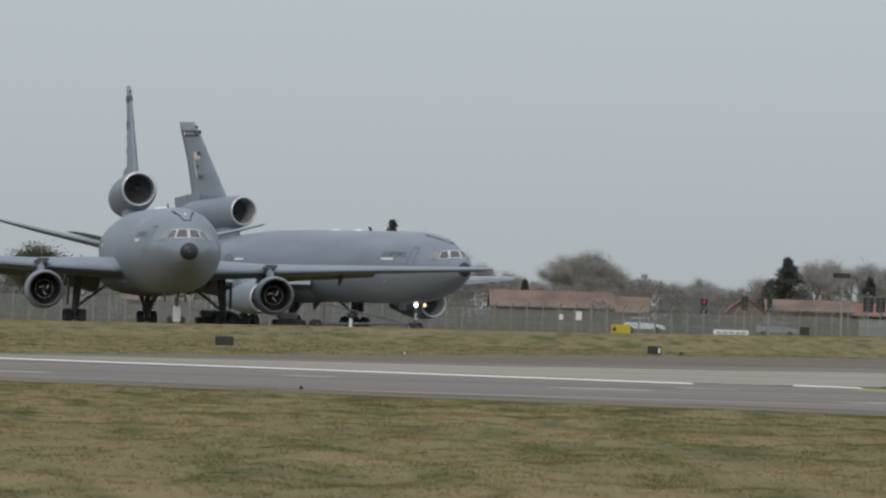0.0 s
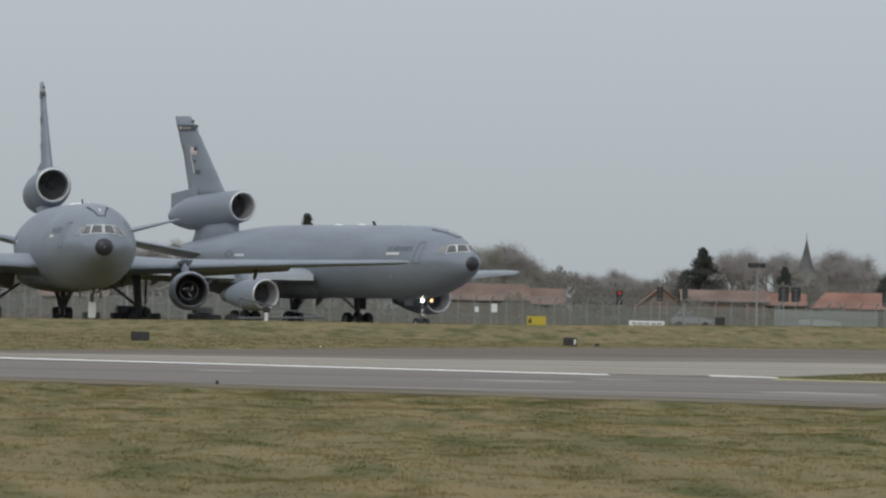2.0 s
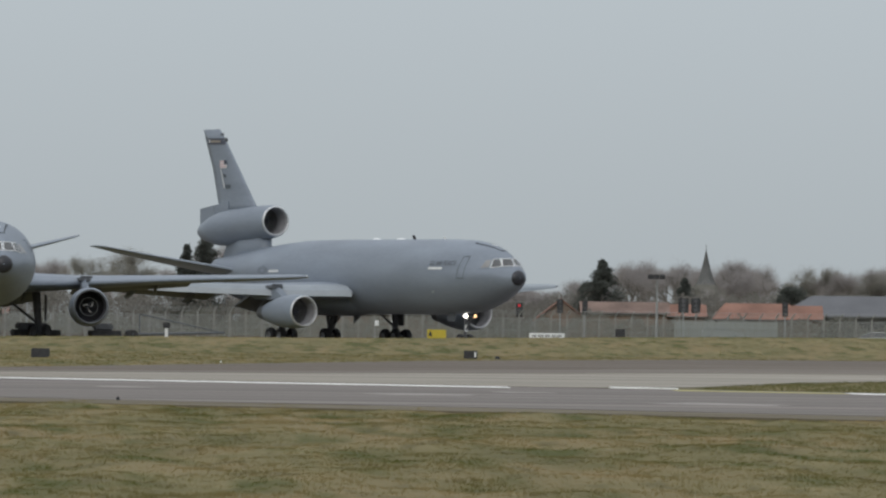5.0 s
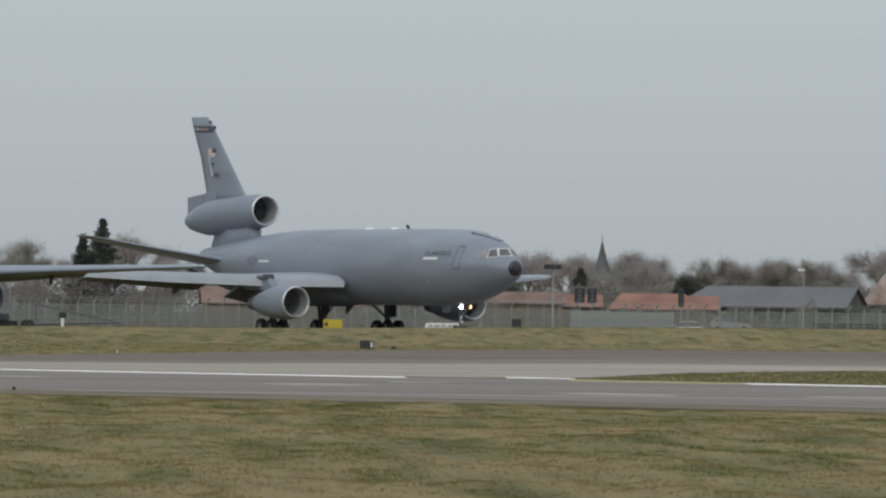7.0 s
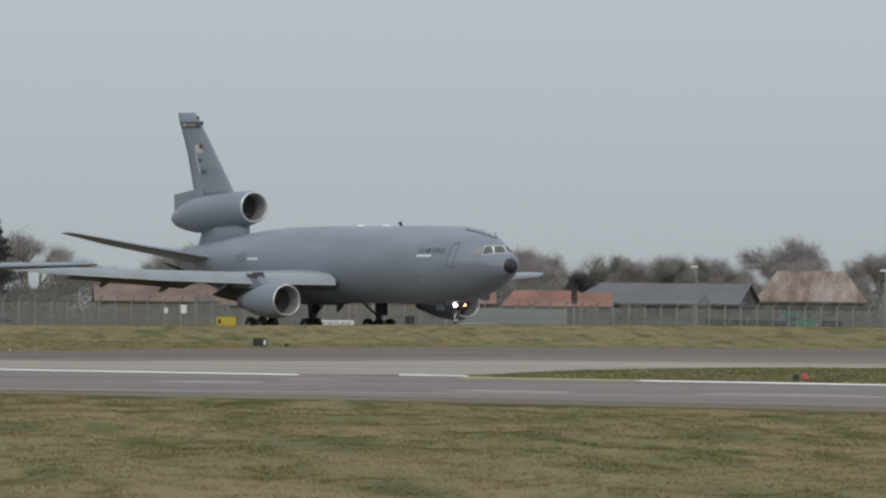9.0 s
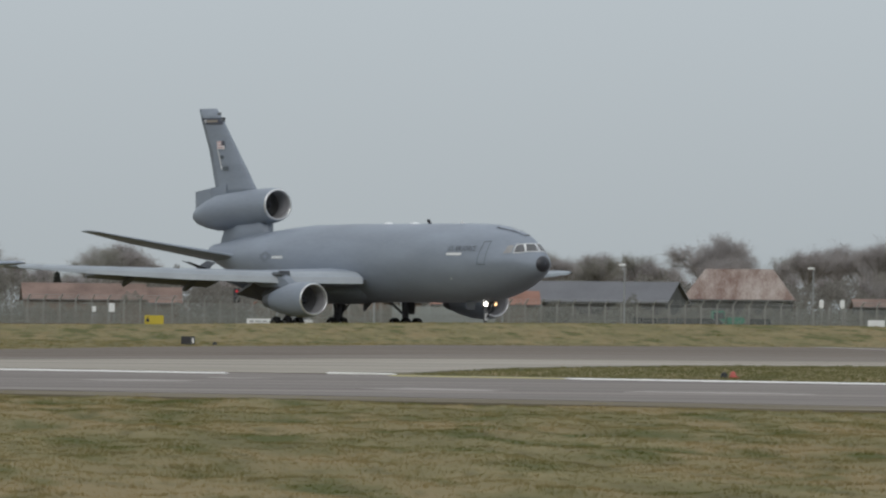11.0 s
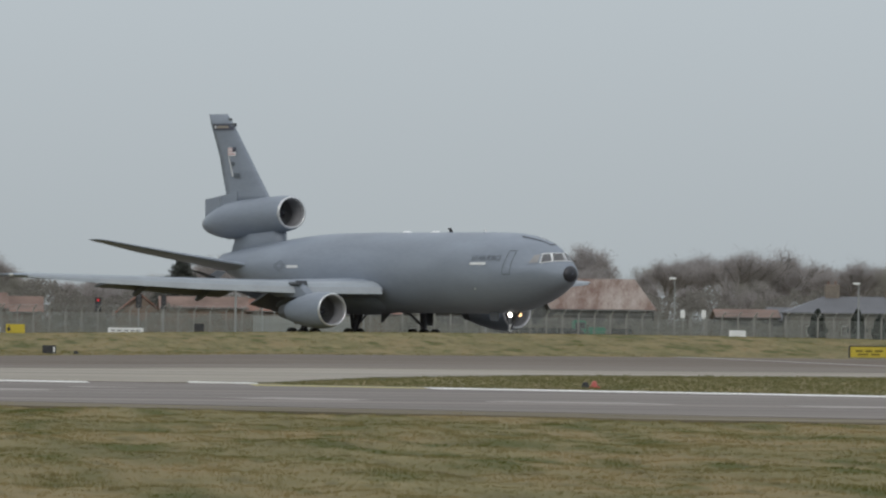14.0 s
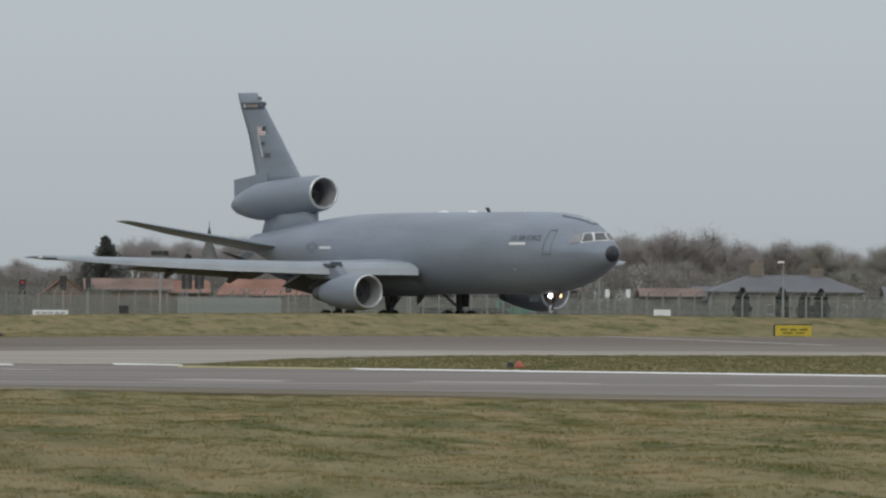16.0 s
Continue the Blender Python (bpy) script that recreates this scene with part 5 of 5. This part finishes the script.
part("cone_base", boxes((-0.14, 0.14, -0.14, 0.14, 0.0, 0.04), bevel=0.01), RED, cone)
part("cone_body", spin([(0.04, 0.1), (0.17, 0.05), (0.18, 0.01)], axis="z", n=16), RED, cone, smooth=True)
for az in (4.796, 4.914):
    p = sight(az, 0, 930)
    h = top_height(0.098, 930)
    root = thing("approach_lamp", pose(p.x, p.y, 0), "slim pale post with a white lamp head", "lamp", "white-headed posts")
    part("pole", tubes(((0, 0, -0.1), (0, 0, h - 0.4), 0.07, 0.06)), POST, root)
    part("lamp_head", boxes((-0.2, 0.2, -0.2, 0.2, h - 0.55, h + 0.25), bevel=0.08), WHITE, root)

# ---- ground equipment by the parked aircraft ----
x, y, z = on_ground(-0.46, 716)
cart = thing("tow_frame", pose(x, y, 0, 0, 0, 15), "low dark tow frame with a long drawbar", "towbar")
part("frame", tubes(((-3.2, 0, 0.75), (3.6, 0, 0.95), 0.1, 0.08), ((-3.2, 0.8, 0.75), (3.2, 0.1, 0.95), 0.06, 0.06), ((-2.6, 0, 2.2), (3.2, 0, 1.0), 0.05, 0.05), ((-2.6, 0, 0.75), (-2.6, 0, 2.2), 0.05, 0.05)), GREY_DARK, cart)
for s in (-1, 1):
    part("wheel", spin([(-0.12, 0.1), (-0.12, 0.34), (0.12, 0.34), (0.12, 0.1)], (-3.2, s * 0.55, 0.74), "y", 14), BLACK, cart)
x, y, z = on_ground(-0.51, 600)
mark = thing("marker_post", pose(x, y, z), "short white marker post with a dark top", "post")
part("post", tubes(((0, 0, -0.1), (0, 0, 0.5), 0.1, 0.09)), WHITE, mark)
part("lamp", boxes((-0.22, 0.22, -0.1, 0.1, 0.5, 0.85), bevel=0.05), BLACK, mark)
for az, d, w in ((-1.25, 722, 3.4), (-0.86, 720, 2.2)):
    p = sight(az, 0, d)
    cart = thing("ground_power_cart", pose(p.x, p.y, 0, 0, 0, 10), "low dark equipment trolley under the wing", "trolley", "trolleys under the wing")
    part("deck", boxes((-w / 2, w / 2, -0.8, 0.8, 0.55, 1.0), bevel=0.06), BLACK, cart)
    part("engine_box", boxes((-w / 2 + 0.3, w / 4, -0.6, 0.6, 1.0, 1.5), bevel=0.1), GEAR, cart)
    for sx in (-1, 1):
        for sy in (-1, 1):
            part("wheel", spin([(-0.12, 0.08), (-0.12, 0.36), (0.12, 0.36), (0.12, 0.08)], (sx * w * 0.35, sy * 0.75, 0.36), "y", 14), BLACK, cart)

# ---- farm machine and trailers near the barn ----
p = sight(4.25, 0, 985)
digger = thing("farm_machine", pose(p.x, p.y, 0, 0, 0, 5), "green farm machine parked beyond the fence", "tractor")
part("chassis", boxes((-1.6, 1.6, -0.9, 0.9, 0.5, 1.0), bevel=0.08), GREEN, digger)
part("bonnet", boxes((0.1, 1.9, -0.6, 0.6, 1.0, 1.65), bevel=0.15), GREEN, digger)
cab = part("cab", boxes((-1.3, -0.1, -0.7, 0.7, 1.0, 2.3), bevel=0.1), GREEN, digger)
part("cab_glass", boxes((-1.2, -0.2, -0.73, 0.73, 1.5, 2.1)), GLASS, cab)
for x, r in ((-1.0, 0.75), (1.3, 0.5)):
    for s in (-1, 1):
        part("wheel", spin([(-0.2, 0.1), (-0.2, r * 0.9), (-0.1, r), (0.1, r), (0.2, r * 0.9), (0.2, 0.1)], (x, s * 0.95, r), "y", 18), BLACK, digger)
for az, w in ((3.8, 2.2), (3.92, 1.5), (4.03, 1.9), (4.14, 1.6), (4.45, 2.0)):
    p = sight(az, 0, 985)
    crate = thing("low_trailer", pose(p.x, p.y, 0), "low dark loaded trailer beside the machine", "trailer", "trailers near the barn")
    part("bed", boxes((-w / 2, w / 2, -0.8, 0.8, 0.7, 1.5), bevel=0.08), BLACK, crate)
    for s in (-1, 1):
        part("wheel", spin([(-0.12, 0.1), (-0.12, 0.4), (0.12, 0.4), (0.12, 0.1)], (s * w * 0.25, -0.75, 0.4), "y", 14), BLACK, crate)


# ---- road and cars ----
ROAD_Y = 990.0
sheet("road", [(-200, ROAD_Y - 4), (300, ROAD_Y - 4), (300, ROAD_Y + 4), (-200, ROAD_Y + 4)], 0.5, ASPHALT_OLD, "grey public road on a low bank beyond the fence", None, 0.6)


def car(paint, label):
    """A small hatchback, nose towards +x."""
    root = thing("car", Matrix(), label, "car", "cars on the road")
    side = [(-2.0, 0.45), (-2.05, 0.95), (-1.75, 1.05), (0.9, 1.0), (1.9, 0.82), (2.05, 0.45)]
    part("body", loft([[Vector((x, y, z)) for x, z in side] for y in (-0.85, 0.85)]), paint, root)
    top = [(-1.75, 1.04), (-1.45, 1.45), (0.05, 1.5), (0.95, 1.0)]
    glass = part("glasshouse", loft([[Vector((x, y * (0.98 if z < 1.2 else 0.8), z)) for x, z in top] for y in (-0.82, 0.82)]), GLASS, root)
    part("roof", loft([[Vector((x, y, z)) for x, z in ((-1.48, 1.44), (-1.2, 1.52), (0.0, 1.53), (0.12, 1.47))] for y in (-0.66, 0.66)]), paint, root)
    for x in (-1.3, 1.25):
        for s in (-1, 1):
            part("wheel", spin([(-0.1, 0.05), (-0.1, 0.27), (-0.05, 0.31), (0.05, 0.31), (0.1, 0.27), (0.1, 0.05)], (x, s * 0.8, 0.31), "y", 14), BLACK, root)
    for s in (-1, 1):
        part("headlight", boxes((1.88, 2.0, s * 0.6 - 0.17, s * 0.6 + 0.17, 0.62, 0.76), bevel=0.03), LAMP_OFF, root)
    return root


white_car = car(CAR_WHITE, "white hatchback driving along the road")
late_car = car(CAR_WHITE, "white car driving slowly along the fence")
silver_car = car(CAR_GREY, "silver car pulling away along the road")
CARS = (
    (white_car, 0.02, 0, ((0.0, 1.15), (1.0, 1.85), (2.0, 2.62), (3.0, 3.36), (5.0, 4.85), (8.0, 7.1), (16.0, 13.0))),
    (late_car, -28.5, 180, ((0.0, 4.6), (5.4, 3.38), (6.6, 3.1), (7.8, 2.76), (9.0, 2.42), (12.5, 1.3), (16.0, 0.2))),
    (silver_car, 0.0, 0, ((0.0, 1.9), (1.4, 1.87), (2.0, 1.9), (2.6, 1.98), (3.2, 2.12), (5.4, 2.76), (6.0, 2.96), (7.2, 3.34), (8.0, 3.7), (12.0, 6.2), (16.0, 9.0))),
)


def motions():
    """Everything that moves: the taxiing aircraft, its wheels and the cars."""
    walk(taxiing_tanker, [(t, taxi_pose(t)) for t, _ in ROLL])
    for wheel, r in rolling_wheels:
        at = wheel.location.copy()
        walk(wheel, [(k * 0.1, pose(*at, 0, math.degrees(rolled(k * 0.1) / r), 0)) for k in range(161)])
    for ob, dy, turn, rows in CARS:
        walk(ob, [(t, pose((ROAD_Y + dy) * math.tan(radians(az)), ROAD_Y + dy - 1.5, 0.5 if dy > -10 else 0.0, 0, 0, turn)) for t, az in rows])


motions()
